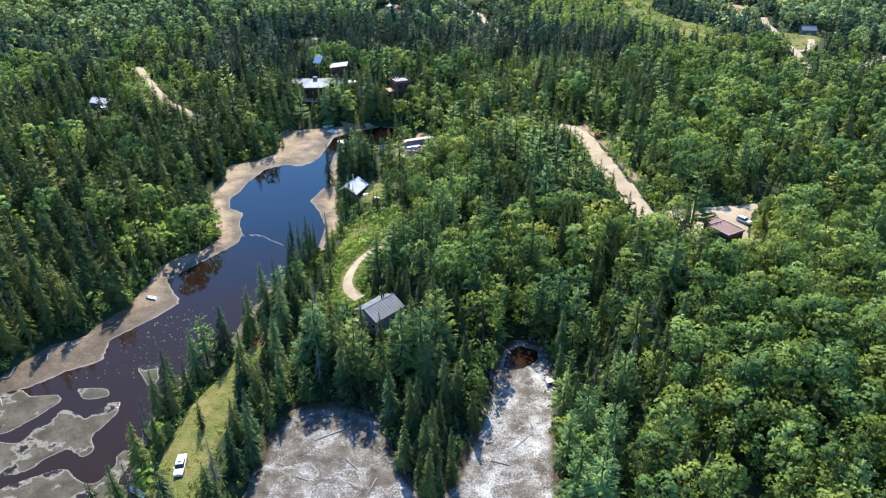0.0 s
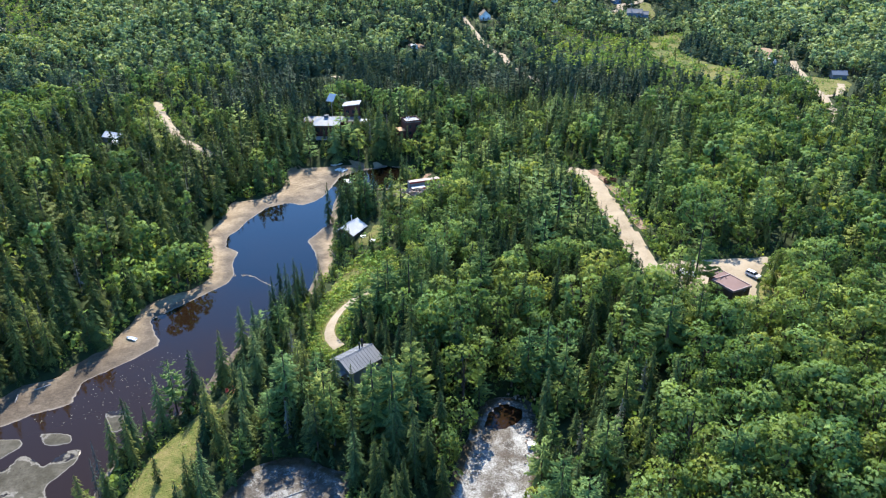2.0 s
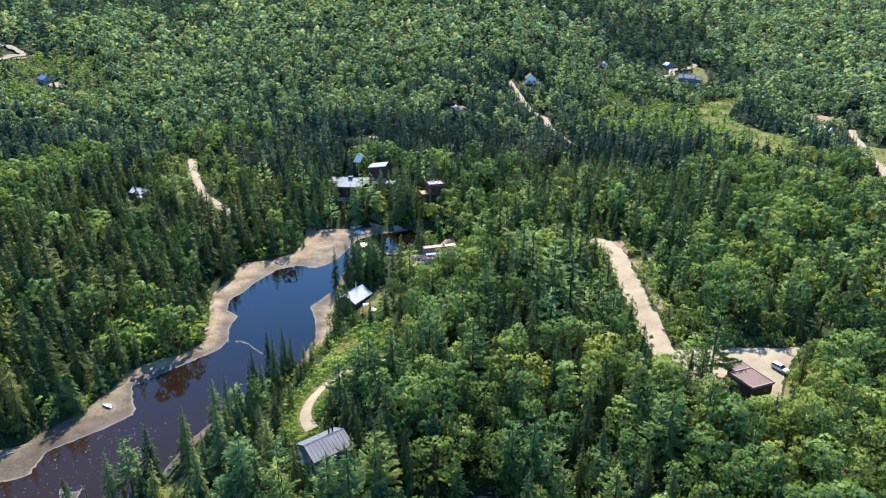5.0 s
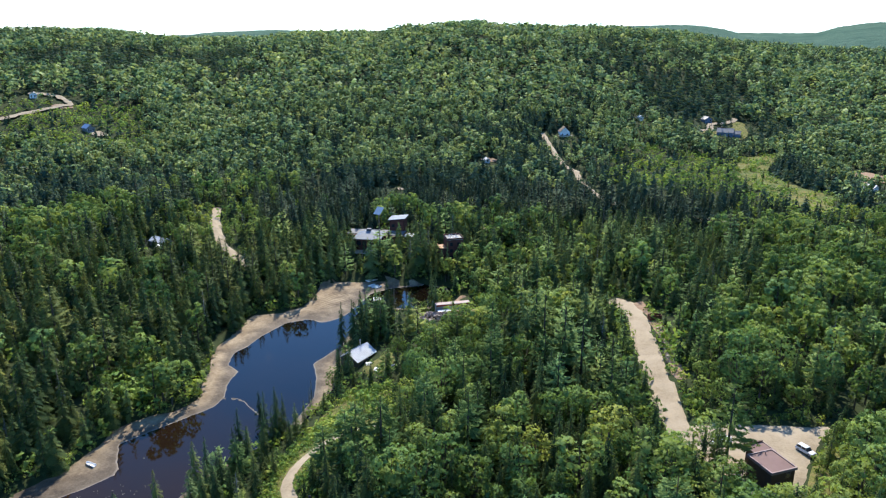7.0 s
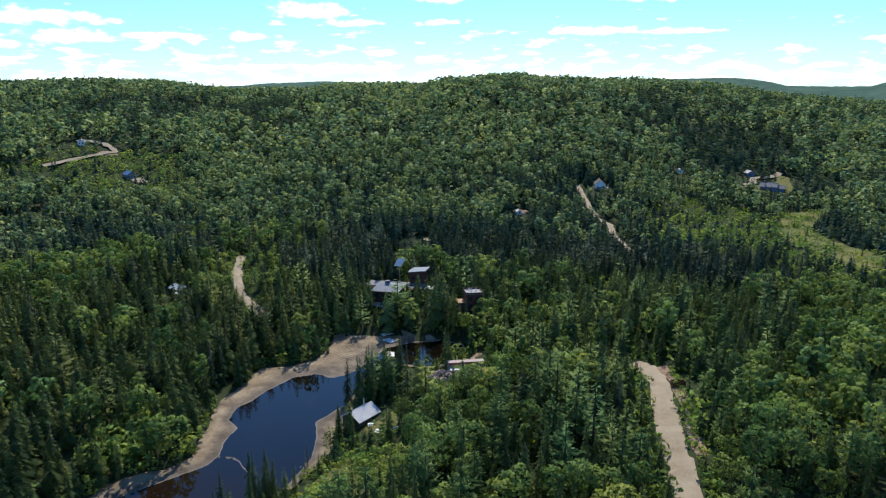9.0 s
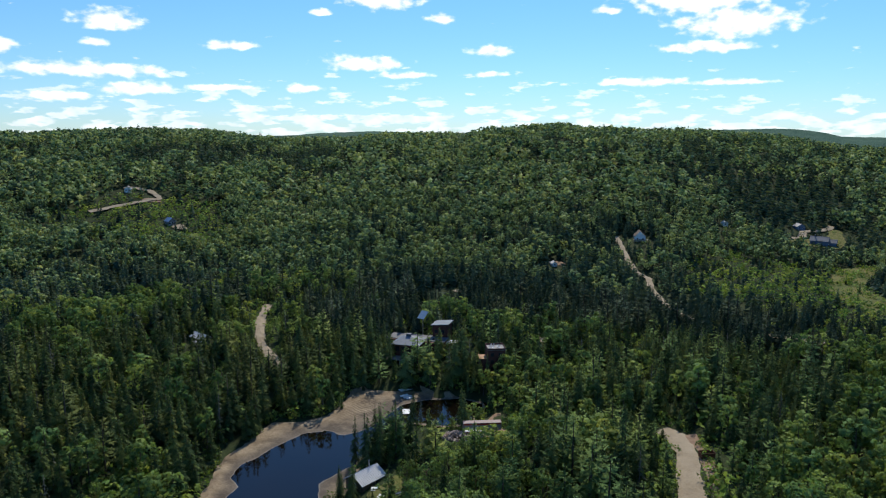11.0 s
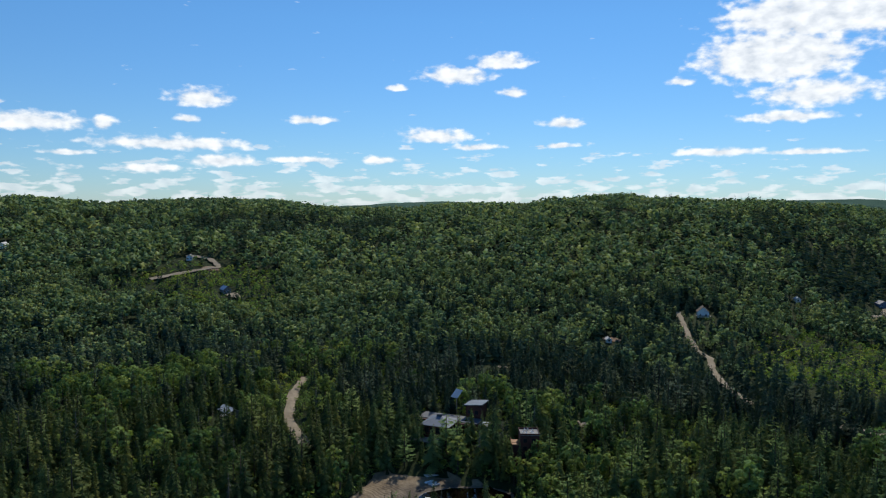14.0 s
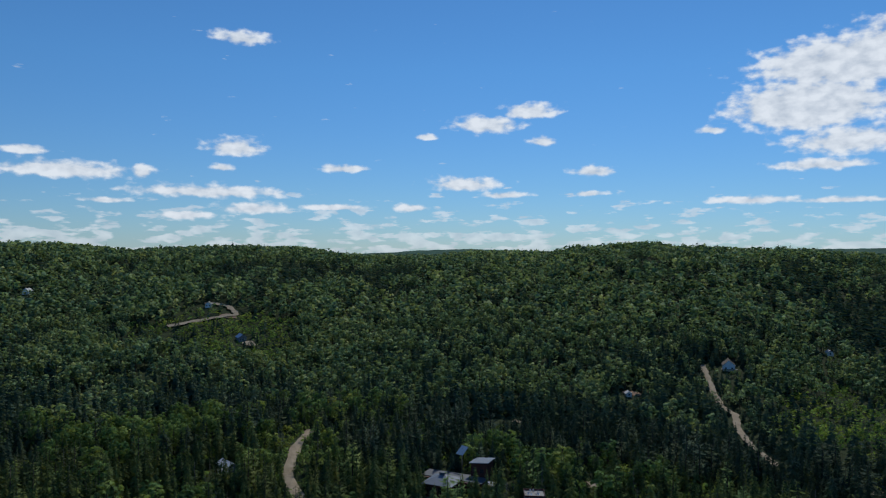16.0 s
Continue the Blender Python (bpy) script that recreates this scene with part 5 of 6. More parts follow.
def brown_house():
    top = base("brown_house", 84.8, 188.8, 30, "dark brown flat-roofed house with mauve-brown roofing beside a gravel lot", "house")
    boxed("wall", BROWN_WALL, top, (-3.3, 3.3, -3.7, 3.7, -1.5, 5.3), bevel=0.03)
    boxed("roof", BROWN_ROOF, top, (-3.3, 3.3, -3.7, 3.7, 5.304, 5.5))
    for x0, x1, y0, y1 in ((-3.6, -3.3, -4.0, 4.0), (3.3, 3.6, -4.0, 4.0), (-3.3, 3.3, -4.0, -3.7), (-3.3, 3.3, 3.7, 4.0)):
        boxed("fascia", BROWN_TRIM, top, (x0, x1, y0, y1, 5.05, 5.72))
    boxed("annex_wall", BROWN_WALL, top, (0.2, 4.8, 3.72, 8.2, -1.5, 4.2))
    annex = boxed("annex_roof", BROWN_ROOF, top, (0.0, 5.1, 4.02, 8.5, 4.205, 4.42))
    boxed("parapet", BROWN_WALL, annex, (-0.1, 2.6, 8.5, 8.9, 4.0, 5.1))
    boxed("parapet", BROWN_WALL, annex, (2.6, 5.2, 8.5, 8.9, 4.0, 4.8))
    boxed("fascia", BROWN_TRIM, annex, (5.1, 5.35, 4.05, 8.5, 4.0, 4.55))
    pipe("vent", top, 0.8, 2.9, 5.4, 6.1, 0.12, BROWN_TRIM)
    window(top, 4.8, 5.6, 1.1, 1.4, 1.2, "y", BROWN_TRIM)
    window(top, -1.2, -3.7, 1.3, 1.4, 1.2, "x", BROWN_TRIM)
    window(top, 1.4, -3.7, 3.4, 1.2, 1.0, "x", BROWN_TRIM)
    boxed("door", RUST, top, (3.3, 3.37, -1.0, 0.0, 0.1, 2.15))


def lodge():
    """The big house above the pond: hipped pale roof, low dark wing, red upper block, deck."""
    top = base("lodge", -64.5, 360.5, 2, "large red-brown lodge with a pale hipped metal roof and deck", "house", z=8.3)
    boxed("wall", RED_WALL, top, (-5.6, 5.6, -5.6, 5.8, -3.0, 6.0))
    bm = bmesh.new()
    rim = [bm.verts.new(p) for p in ((-7, -7, 5.9), (7, -7, 5.9), (7, 7, 5.9), (-7, 7, 5.9))]
    up = [bm.verts.new(p) for p in ((-7, -7, 6.1), (7, -7, 6.1), (7, 7, 6.1), (-7, 7, 6.1))]
    peak = [bm.verts.new((-0.8, 0, 8.9)), bm.verts.new((0.8, 0, 8.9))]
    bm.faces.new(rim[::-1])
    for i in range(4):
        bm.faces.new((rim[i], rim[(i + 1) % 4], up[(i + 1) % 4], up[i]))
    bm.faces.new((up[0], up[1], peak[1], peak[0])), bm.faces.new((up[1], up[2], peak[1]))
    bm.faces.new((up[2], up[3], peak[0], peak[1])), bm.faces.new((up[3], up[0], peak[0]))
    roof = part("roof", bm, SLATE_ROOF, top, "pale grey hipped metal roof")
    boxed("cupola", DARK_ROOF, roof, (-1.3, 0.9, -0.9, 0.9, 8.3, 9.7))
    boxed("wing_wall", RED_WALL, top, (-13.5, 14.0, 5.82, 15.0, -3.0, 4.4))
    boxed("wing_roof", DARK_ROOF, top, (-14.2, 15.0, 7.05, 16.0, 4.405, 4.75), label="flat dark wing roof")
    boxed("tower_wall", RED_WALL, top, (6.6, 14.2, 15.05, 22.5, -2.0, 10.3))
    bm = bmesh.new()
    prism(bm, [(5.8, 10.3), (15.0, 11.3), (15.0, 11.6), (5.8, 10.6)], 14.2, 23.4)
    part("tower_roof", bm, SLATE_ROOF, top)
    boxed("porch_roof", PALE_ROOF, top, (15.2, 20.0, 9.0, 14.5, 3.6, 3.85))
    for x in (15.6, 19.6):
        boxed("post", LOG_WALL, top, (x - 0.12, x + 0.12, 9.2, 9.44, -3.0, 3.6))
    deck = boxed("deck", GREY_WOOD, top, (-9.5, 3.5, -11.5, -5.65, 0.0, 0.25))
    for x in (-9.2, -5.0, -0.8, 3.2):
        boxed("deck_post", GREY_WOOD, deck, (x - 0.1, x + 0.1, -11.4, -11.2, -5.0, 1.2))
    boxed("railing", GREY_WOOD, deck, (-9.5, 3.5, -11.45, -11.35, 1.1, 1.2))
    for x in (-4.0, -1.3, 1.4, 4.0):
        window(top, x, -5.6, 2.6, 1.9, 2.2, "x", BROWN_WALL)
    for y in (-3.0, 0.0, 3.0):
        window(top, 5.6, y, 2.4, 1.6, 2.0, "y", BROWN_WALL)
    for x in (8.4, 11.8):
        window(top, x, 15.05, 6.6, 1.6, 1.6, "x", BROWN_WALL)
    boxed("skylight", GLASS, top, (8.0, 9.2, 9.5, 11.0, 4.76, 4.95))


def solar_tracker():
    top = base("solar_tracker", -66.3, 383.0, -20, "tilted blue solar panel array on a tall steel pole", "solar panel")
    pipe("pole", top, 0, 0, -0.6, 10.0, 0.22, CHROME, False)
    tilt = pose(0, 0, 11.0, 40, 0, 0)
    bm = bmesh.new()
    block(bm, -2.2, 2.2, -2.5, 2.5, -0.1, 0.0, 0.01)
    bm.transform(tilt)
    rack = part("rack", bm, CHROME, top)
    for i in range(4):
        for j in range(3):
            bm = bmesh.new()
            block(bm, -2.15 + i * 1.08, -1.12 + i * 1.08, -2.45 + j * 1.65, -0.85 + j * 1.65, 0.004, 0.05, 0.01)
            bm.transform(tilt)
            part("solar_panel", bm, CELLS, rack)


def red_tower():
    top = base("red_tower_house", -21.0, 353.5, 24, "tall dark red house with a cluttered roof terrace and orange balcony", "house", z=6.0)
    boxed("wall", RED_WALL, top, (-3.6, 4.2, -3.8, 4.2, -2.0, 11.6))
    terrace = boxed("roof_terrace", GREY_WOOD, top, (-3.7, 4.3, -3.9, 4.3, 11.605, 11.8))
    for x0, x1, y0, y1 in ((-3.7, 4.3, -3.9, -3.75), (-3.7, 4.3, 4.15, 4.3), (-3.7, -3.55, -3.75, 4.15), (4.15, 4.3, -3.75, 4.15)):
        boxed("parapet", RED_WALL, terrace, (x0, x1, y0, y1, 11.8, 12.5))
    boxed("balcony", WOOD_DECK, top, (-7.0, -3.62, -3.0, 3.2, 7.4, 7.7))
    boxed("balcony_rail", WOOD_DECK, top, (-7.0, -3.7, -3.05, -2.95, 8.4, 8.55), (-7.05, -6.95, -3.0, 3.2, 8.4, 8.55))
    boxed("balcony_wall", RED_WALL, top, (-6.8, -3.62, -2.8, 3.0, -2.0, 7.39))
    for z in (2.4, 5.6, 8.8):
        for x in (-1.6, 1.9):
            window(top, x, -3.8, z, 1.3, 1.5, "x", BROWN_WALL)
    return top


def terrace_clutter():
    rng = random.Random(5)
    for k in range(9):
        x, y = -21.0 + rng.uniform(-3.0, 3.2), 353.5 + rng.uniform(-3.0, 3.2)
        c = tagged(new("patio_chair"), "pale patio chair on the red tower's roof terrace", "chair", "chairs on the roof terrace")
        c.matrix_world = pose(x, y, 17.8, 0, 0, rng.uniform(0, 360))
        mat = rng.choice((WHITE_PAINT, GREY_WOOD, PALE_ROOF))
        boxed("seat", mat, c, (-0.3, 0.3, -0.3, 0.3, 0.42, 0.48))
        boxed("backrest", mat, c, (-0.3, 0.3, 0.26, 0.32, 0.48, 0.95))
        for sx in (-0.26, 0.26):
            for sy in (-0.26, 0.26):
                boxed("leg", mat, c, (sx - 0.03, sx + 0.03, sy - 0.03, sy + 0.03, 0, 0.42), bevel=0)


def small_house(name, x, y, turn, w, l, eave, ridge, wall, roof, label, category="house", windows=2):
    top = base(name, x, y, turn, label, category)
    gable(top, w, l, eave, ridge, wall, roof, 0.5)
    for k in range(windows):
        window(top, (k - (windows - 1) / 2) * w / max(windows, 1), -l / 2, 1.0, 1.2, 1.3)
    boxed("door", BROWN_WALL, top, (w / 2, w / 2 + 0.06, -0.5, 0.5, 0.05, 2.1))
    return top


grey_house(), cabin(), brown_house(), lodge(), solar_tracker(), red_tower(), terrace_clutter()
h = small_house("hillside_house", 17, 702, 10, 9, 11, 4.2, 8.2, WHITE_PAINT, LOG_WALL, "white house with a brown gable roof beside the hill road")
boxed("deck", GREY_WOOD, h, (-6, 6.5, -8.5, -5.6, 1.0, 1.25))
h = small_house("blue_house", 172, 783, 75, 8.5, 15, 4.6, 8.0, BLUE_WALL, GREY_ROOF, "large blue-grey house with grey gabled roofs on a lawn", windows=3)
gable(h, 6, 6.5, 4.4, 7.0, BLUE_WALL, GREY_ROOF, 0.4, at=(6.5, 3))
gable(h, 6.5, 6, 3.2, 5.8, BLUE_WALL, GREY_ROOF, 0.4, at=(1.5, -11))
for k in range(4):
    window(h, 4.25, -6.2 + k * 1.9, 1.4, 1.2, 1.6, "y")
pipe("chimney", h, 0, 4, 7, 9.4, 0.4, STONE)
small_house("blue_garage", 161, 836, 20, 8, 9, 3.2, 5.6, BLUE_WALL, GREY_ROOF, "small blue-grey garage behind the large house", "garage")
h = small_house("blue_roofed_house", -392, 587, 62, 6.8, 9.5, 3.4, 6.2, GREY_WALL, BLUE_ROOF, "house with a blue metal roof in a hillside clearing", windows=3)
small_house("hill_cottage", -495, 648, 35, 6, 8, 3.2, 5.4, WHITE_PAINT, GREY_ROOF, "small white cottage at the end of the hill track", "cottage")
small_house("white_hut", 90, 794, 15, 5, 6, 2.8, 4.6, WHITE_PAINT, PALE_ROOF, "tiny white hut among far trees", "hut", windows=1)
small_house("valley_house", 265, 524, 85, 6.5, 9.5, 3.0, 5.2, GREY_WALL, SLATE_ROOF, "low grey house with a slate-blue roof beside a gravel loop", windows=3)
small_house("valley_shed", 233, 569, 40, 6, 9, 3.2, 5.0, WHITE_PAINT, PALE_ROOF, "pale shed beside a reddish bare yard", "shed", windows=1)
small_house("ridge_cottage", -670, 561, 30, 7, 9, 3.4, 6.0, WHITE_PAINT, PALE_ROOF, "pale cottage high on the wooded slope", "cottage", windows=1)
h = small_house("forest_shed", -165, 337, 70, 5, 10, 2.8, 4.4, GREY_WALL, PALE_ROOF, "long grey shed with a pale roof in the woods", "shed", windows=1)
boxed("lean_to", WHITE_PAINT, h, (-6.0, -2.6, -6.5, -2.0, -0.5, 2.0))
small_house("clearing_hut", -41, 606, 25, 4, 5, 2.4, 3.8, WHITE_PAINT, PALE_ROOF, "small pale hut in a hillside clearing", "hut", windows=1)


# ---- vehicles ----
def wheels(top, mat, xs, ys, r, width=0.24):
    for x in xs:
        for y in ys:
            bm = bmesh.new()
            bmesh.ops.create_cone(bm, cap_ends=True, segments=18, radius1=r, radius2=r, depth=width, matrix=pose(x, y, r, 0, 90, 0))
            w = part("wheel", bm, TYRE, top)
            bm = bmesh.new()
            bmesh.ops.create_cone(bm, cap_ends=True, segments=12, radius1=r * 0.6, radius2=r * 0.55, depth=width + 0.04, matrix=pose(x, y, r, 0, 90, 0))
            part("rim", bm, mat, w)


def lights(top, y_front, y_back, x, z):
    for s in (-1, 1):
        boxed("headlight", CHROME, top, (s * x - 0.18, s * x + 0.18, y_front - 0.05, y_front + 0.03, z, z + 0.16))
        boxed("tail_light", RED_PAINT, top, (s * x - 0.1, s * x + 0.1, y_back - 0.03, y_back + 0.05, z, z + 0.3))


def profile_body(top, name, outline, half, mat, taper=0.0):
    """A body with its side view extruded across, tapering inwards upwards."""
    bm = bmesh.new()
    zs = [z for _, z in outline]
    low, high = min(zs), max(zs)
    rows = []
    for s in (-1, 1):
        rows.append([bm.verts.new((s * (half - taper * (z - low) / (high - low + 1e-6)), y, z)) for y, z in outline])
    n = len(outline)
    bm.faces.new(rows[0]), bm.faces.new(rows[1][::-1])
    for i in range(n):
        bm.faces.new((rows[0][i], rows[1][i], rows[1][(i + 1) % n], rows[0][(i + 1) % n]))
    bmesh.ops.recalc_face_normals(bm, faces=bm.faces)
    bmesh.ops.bevel(bm, geom=list(bm.edges), offset=0.05, segments=2, affect="EDGES")
    return part(name, bm, mat, top)


def suv():
    top = base("suv", 96.1, 202.3, 219, "white suv parked on the gravel lot", "car", z=float(ground_height(96.1, 202.3)) + 0.2)
    profile_body(top, "body", [(-2.3, 0.35), (2.3, 0.35), (2.3, 0.8), (2.15, 0.95), (1.1, 1.05), (-2.25, 1.1), (-2.3, 0.7)], 0.92, CAR_WHITE)
    cabin_ = profile_body(top, "cabin", [(1.15, 1.04), (0.45, 1.68), (-1.95, 1.7), (-2.25, 1.08)], 0.86, GLASS, 0.14)
    profile_body(top, "roof", [(0.5, 1.66), (0.4, 1.74), (-1.9, 1.76), (-2.0, 1.66)], 0.74, CAR_WHITE)
    for y in (0.45, -0.7, -1.95):
        boxed("pillar", CAR_WHITE, cabin_, (-0.85, -0.78, y - 0.05, y + 0.05, 1.05, 1.7), (0.78, 0.85, y - 0.05, y + 0.05, 1.05, 1.7))
    wheels(top, CHROME, (-0.82, 0.82), (-1.45, 1.45), 0.36)
    lights(top, 2.3, -2.3, 0.68, 0.72)


def pickup():
    top = base("pickup_truck", -55.6, 109.3, 188, "white pickup truck with a covered bed on the grassy dike", "truck", z=float(ground_height(-55.6, 109.3)) + 0.18)
    profile_body(top, "body", [(-2.9, 0.5), (2.9, 0.5), (2.9, 1.0), (2.75, 1.15), (1.3, 1.2), (-2.9, 1.2)], 0.98, CAR_WHITE)
    glass = profile_body(top, "cab", [(1.35, 1.19), (0.65, 1.85), (-1.1, 1.88), (-1.3, 1.19)], 0.9, GLASS, 0.14)
    profile_body(top, "cab_roof", [(0.7, 1.83), (0.6, 1.92), (-1.05, 1.94), (-1.15, 1.83)], 0.78, CAR_WHITE)
    boxed("sunroof", GLASS, glass, (-0.35, 0.35, -0.2, 0.3, 1.93, 1.96))
    boxed("bed_cover", PALE_ROOF, top, (-0.9, 0.9, -2.85, -1.35, 1.2, 1.34))
    for s in (-1, 1):
        boxed("mirror", CAR_WHITE, top, (s * 1.12 - 0.12, s * 1.12 + 0.12, 0.95, 1.1, 1.2, 1.45))
    wheels(top, CHROME, (-0.86, 0.86), (-1.8, 1.85), 0.4, 0.27)
    lights(top, 2.9, -2.9, 0.74, 0.85)


def semi_trailer():
    top = base("semi_trailer", -10.5, 297.5, -66, "long grey-white semi trailer with a red stripe on bare earth", "trailer")
    boxed("box", GREY_WOOD, top, (-1.3, 1.3, -7.0, 7.0, 1.2, 4.1), bevel=0.05)
    boxed("roof", BROWN_TRIM, top, (-1.32, 1.32, -7.02, 7.02, 4.104, 4.16))
    boxed("stripe", RED_PAINT, top, (1.304, 1.33, -6.8, 6.8, 3.4, 3.95))
    boxed("stripe", RED_PAINT, top, (-1.33, -1.304, -6.8, 6.8, 3.4, 3.95))
    wheels(top, CHROME, (-1.05, 1.05), (4.2, 5.5), 0.5, 0.4)
    for x in (-0.8, 0.8):
        boxed("landing_leg", RUST, top, (x - 0.08, x + 0.08, -4.1, -3.94, 0, 1.2))
    box = base("red_container", -12.6, 293.2, -66, "low red steel container in front of the trailer", "container")
    boxed("body", RED_PAINT, box, (-1.2, 1.2, -3.0, 3.0, 0.0, 2.0))
    boxed("lid", PALE_ROOF, box, (-1.25, 1.25, -3.05, 3.05, 2.005, 2.12))


def boat(name, x, y, turn, length, label, z, mat=None):
    top = tagged(new(name), label, "boat", "boats on the shore")
    top.matrix_world = pose(x, y, z, 0, 0, turn)
    bm = bmesh.new()
    rings = []
    for k in range(7):
        u = k / 6
        half = 0.62 * math.sqrt(max(0.02, 1 - (1.9 * max(u - 0.45, 0)) ** 2))
        yy, up = -length / 2 + length * u, 0.12 * u * u
        rings.append([bm.verts.new(p) for p in ((-half, yy, 0.5 + up), (-half * 0.7, yy, 0.02 + up), (half * 0.7, yy, 0.02 + up), (half, yy, 0.5 + up),
                                                (half * 0.85, yy, 0.47 + up), (half * 0.6, yy, 0.14 + up), (-half * 0.6, yy, 0.14 + up), (-half * 0.85, yy, 0.47 + up))])
    for a, b in zip(rings, rings[1:]):
        for i in range(8):
            bm.faces.new((a[i], a[(i + 1) % 8], b[(i + 1) % 8], b[i]))
    bm.faces.new(rings[0]), bm.faces.new(rings[-1][::-1])
    bmesh.ops.recalc_face_normals(bm, faces=bm.faces)
    part("hull", bm, mat or WHITE_PAINT, top)
    for yy in (-length * 0.25, length * 0.1):
        boxed("seat", mat or WHITE_PAINT, top, (-0.45, 0.45, yy - 0.15, yy + 0.15, 0.36, 0.42))


suv(), pickup(), semi_trailer()
boat("rowing_boat", -87, 178.6, 75, 3.4, "small white boat pulled up on the sand shore", float(ground_height(-87, 178.6)))
for k in range(3):
    x, y = -53.6 + 1.7 * k, 327.6 - 0.7 * k
    boat("rowing_boat", x, y, -35, 3.8, "white rowing boat lying beside the dock", float(ground_height(x, y)))
boat("white_boat", -63.2, 103.6, 60, 5.0, "white motorboat on the bank below the dike", float(ground_height(-63.2, 103.6)) + 0.2)


def platform(name, x, y, turn, w, l, z, label, category):
    top = tagged(new(name), label, category)
    top.matrix_world = pose(x, y, z, 0, 0, turn)
    n = max(3, int(l / 0.45))
    for k in range(n):
        boxed("plank", WHITE_PAINT, top, (-w / 2, w / 2, -l / 2 + l * k / n + 0.02, -l / 2 + l * (k + 1) / n - 0.02, 0.5, 0.58), bevel=0)
    for sx in (-1, 1):
        boxed("beam", GREY_WOOD, top, (sx * w * 0.4 - 0.08, sx * w * 0.4 + 0.08, -l / 2, l / 2, 0.3, 0.499))
        for sy in (-1, 1):
            boxed("post", GREY_WOOD, top, (sx * w * 0.4 - 0.09, sx * w * 0.4 + 0.09, sy * l * 0.4 - 0.09, sy * l * 0.4 + 0.09, -0.6, 0.3))


platform("dock", -55.5, 333.0, -40, 2.8, 5.6, float(ground_height(-55.5, 333)) + 0.1, "pale plank dock stranded on the shore", "dock")
platform("raft", -46.5, 312.0, 20, 3.2, 5.0, -0.1, "pale swimming raft moored in the inlet", "raft")


# ---- small things ----
def stone_oven():
    top = base("stone_oven", -16, 254, 10, "rough reddish stone oven with a grey door behind the cabin", "oven")
    bm = bmesh.new()
    rng = random.Random(3)
    for k in range(60):
        a, h_ = rng.uniform(0, 6.28), rng.uniform(0.1, 2.4)
        r = 1.7 - 0.35 * h_
        bmesh.ops.create_icosphere(bm, subdivisions=1, radius=rng.uniform(0.35, 0.6), matrix=pose(r * math.cos(a), r * math.sin(a), h_, rng.uniform(0, 90), rng.uniform(0, 90)))
    part("stonework", bm, SOIL, top)
    boxed("door", GREY_ROOF, top, (-0.7, 0.7, -2.1, -1.95, 0.0, 1.6))


def scrap_bin():
    top = base("scrap_bin", 66.5, 283.5, 25, "rusty dark red scrap bin beside the gravel road", "scrap bin")
    boxed("floor", RUST, top, (-2.2, 2.2, -1.2, 1.2, 0.1, 0.25))
    for b in ((-2.2, 2.2, -1.25, -1.15, 0.25, 1.9), (-2.2, 2.2, 1.15, 1.25, 0.25, 1.9), (-2.25, -2.15, -1.15, 1.15, 0.25, 1.9), (2.15, 2.25, -1.15, 1.15, 0.25, 1.9)):
        boxed("side", RUST, top, b)


def rubble(name, outline, count, seed, low, high, label, mat=STONE, pile=0.0):
    """A heap of broken stones as one object."""
    rng = np.random.default_rng(seed)
    a = np.array(outline)
    verts, faces = [], []
    unit = np.array([(-1, -1, -1), (1, -1, -1), (1, 1, -1), (-1, 1, -1), (-0.8, -0.8, 0.9), (0.8, -0.8, 0.9), (0.8, 0.8, 0.9), (-0.8, 0.8, 0.9)], float)
    sides = [(0, 3, 2, 1), (4, 5, 6, 7), (0, 1, 5, 4), (1, 2, 6, 5), (2, 3, 7, 6), (3, 0, 4, 7)]
    while len(verts) < count:
        x, y = rng.uniform(a[:, 0].min(), a[:, 0].max()), rng.uniform(a[:, 1].min(), a[:, 1].max())
        d = float(distance(x, y, outline))
        if d > 0:
            continue
        s = rng.uniform(low, high)
        e = Euler(rng.uniform(0, 6.28, 3)).to_matrix()
        v = (unit * rng.uniform(0.6, 1.1, (8, 3)) * s * 0.5) @ np.array(e).T
        up = min(-d, 3) / 3 * pile * rng.uniform(0.3, 1)
        verts.append(v + [x, y, float(ground_height(x, y)) + s * 0.3 + up])
        faces += [tuple(i + 8 * (len(verts) - 1) for i in f) for f in sides]
    tagged(new(name, mesh_from(name, np.concatenate(verts), faces, mat)), label, "rubble", kind="stuff")


stone_oven(), scrap_bin()
rubble("rubble_heap", [(-23, 287), (-16, 285), (-8, 289), (-9, 295), (-16, 296), (-23, 294)], 330, 4, 0.4, 1.1, "heap of pale broken rock beside the inlet", STONE, 1.6)
rubble("road_rocks", [(67.5, 246), (70, 246), (68.5, 276), (66.8, 276)], 170, 6, 0.3, 0.9, "tumbled rocks along the road's cut bank")
rubble("pond_stones", [(24, 131), (29, 132), (29.5, 156), (20, 158), (19, 154), (26, 152)], 150, 7, 0.15, 0.6, "scattered pale stones along the drained pond's edge")
rubble("yard_stones", [(74, 203), (79, 202), (80, 206), (76, 208)], 60, 8, 0.3, 0.9, "ring of pale stones on the gravel lot", WHITE_PAINT, 0.3)


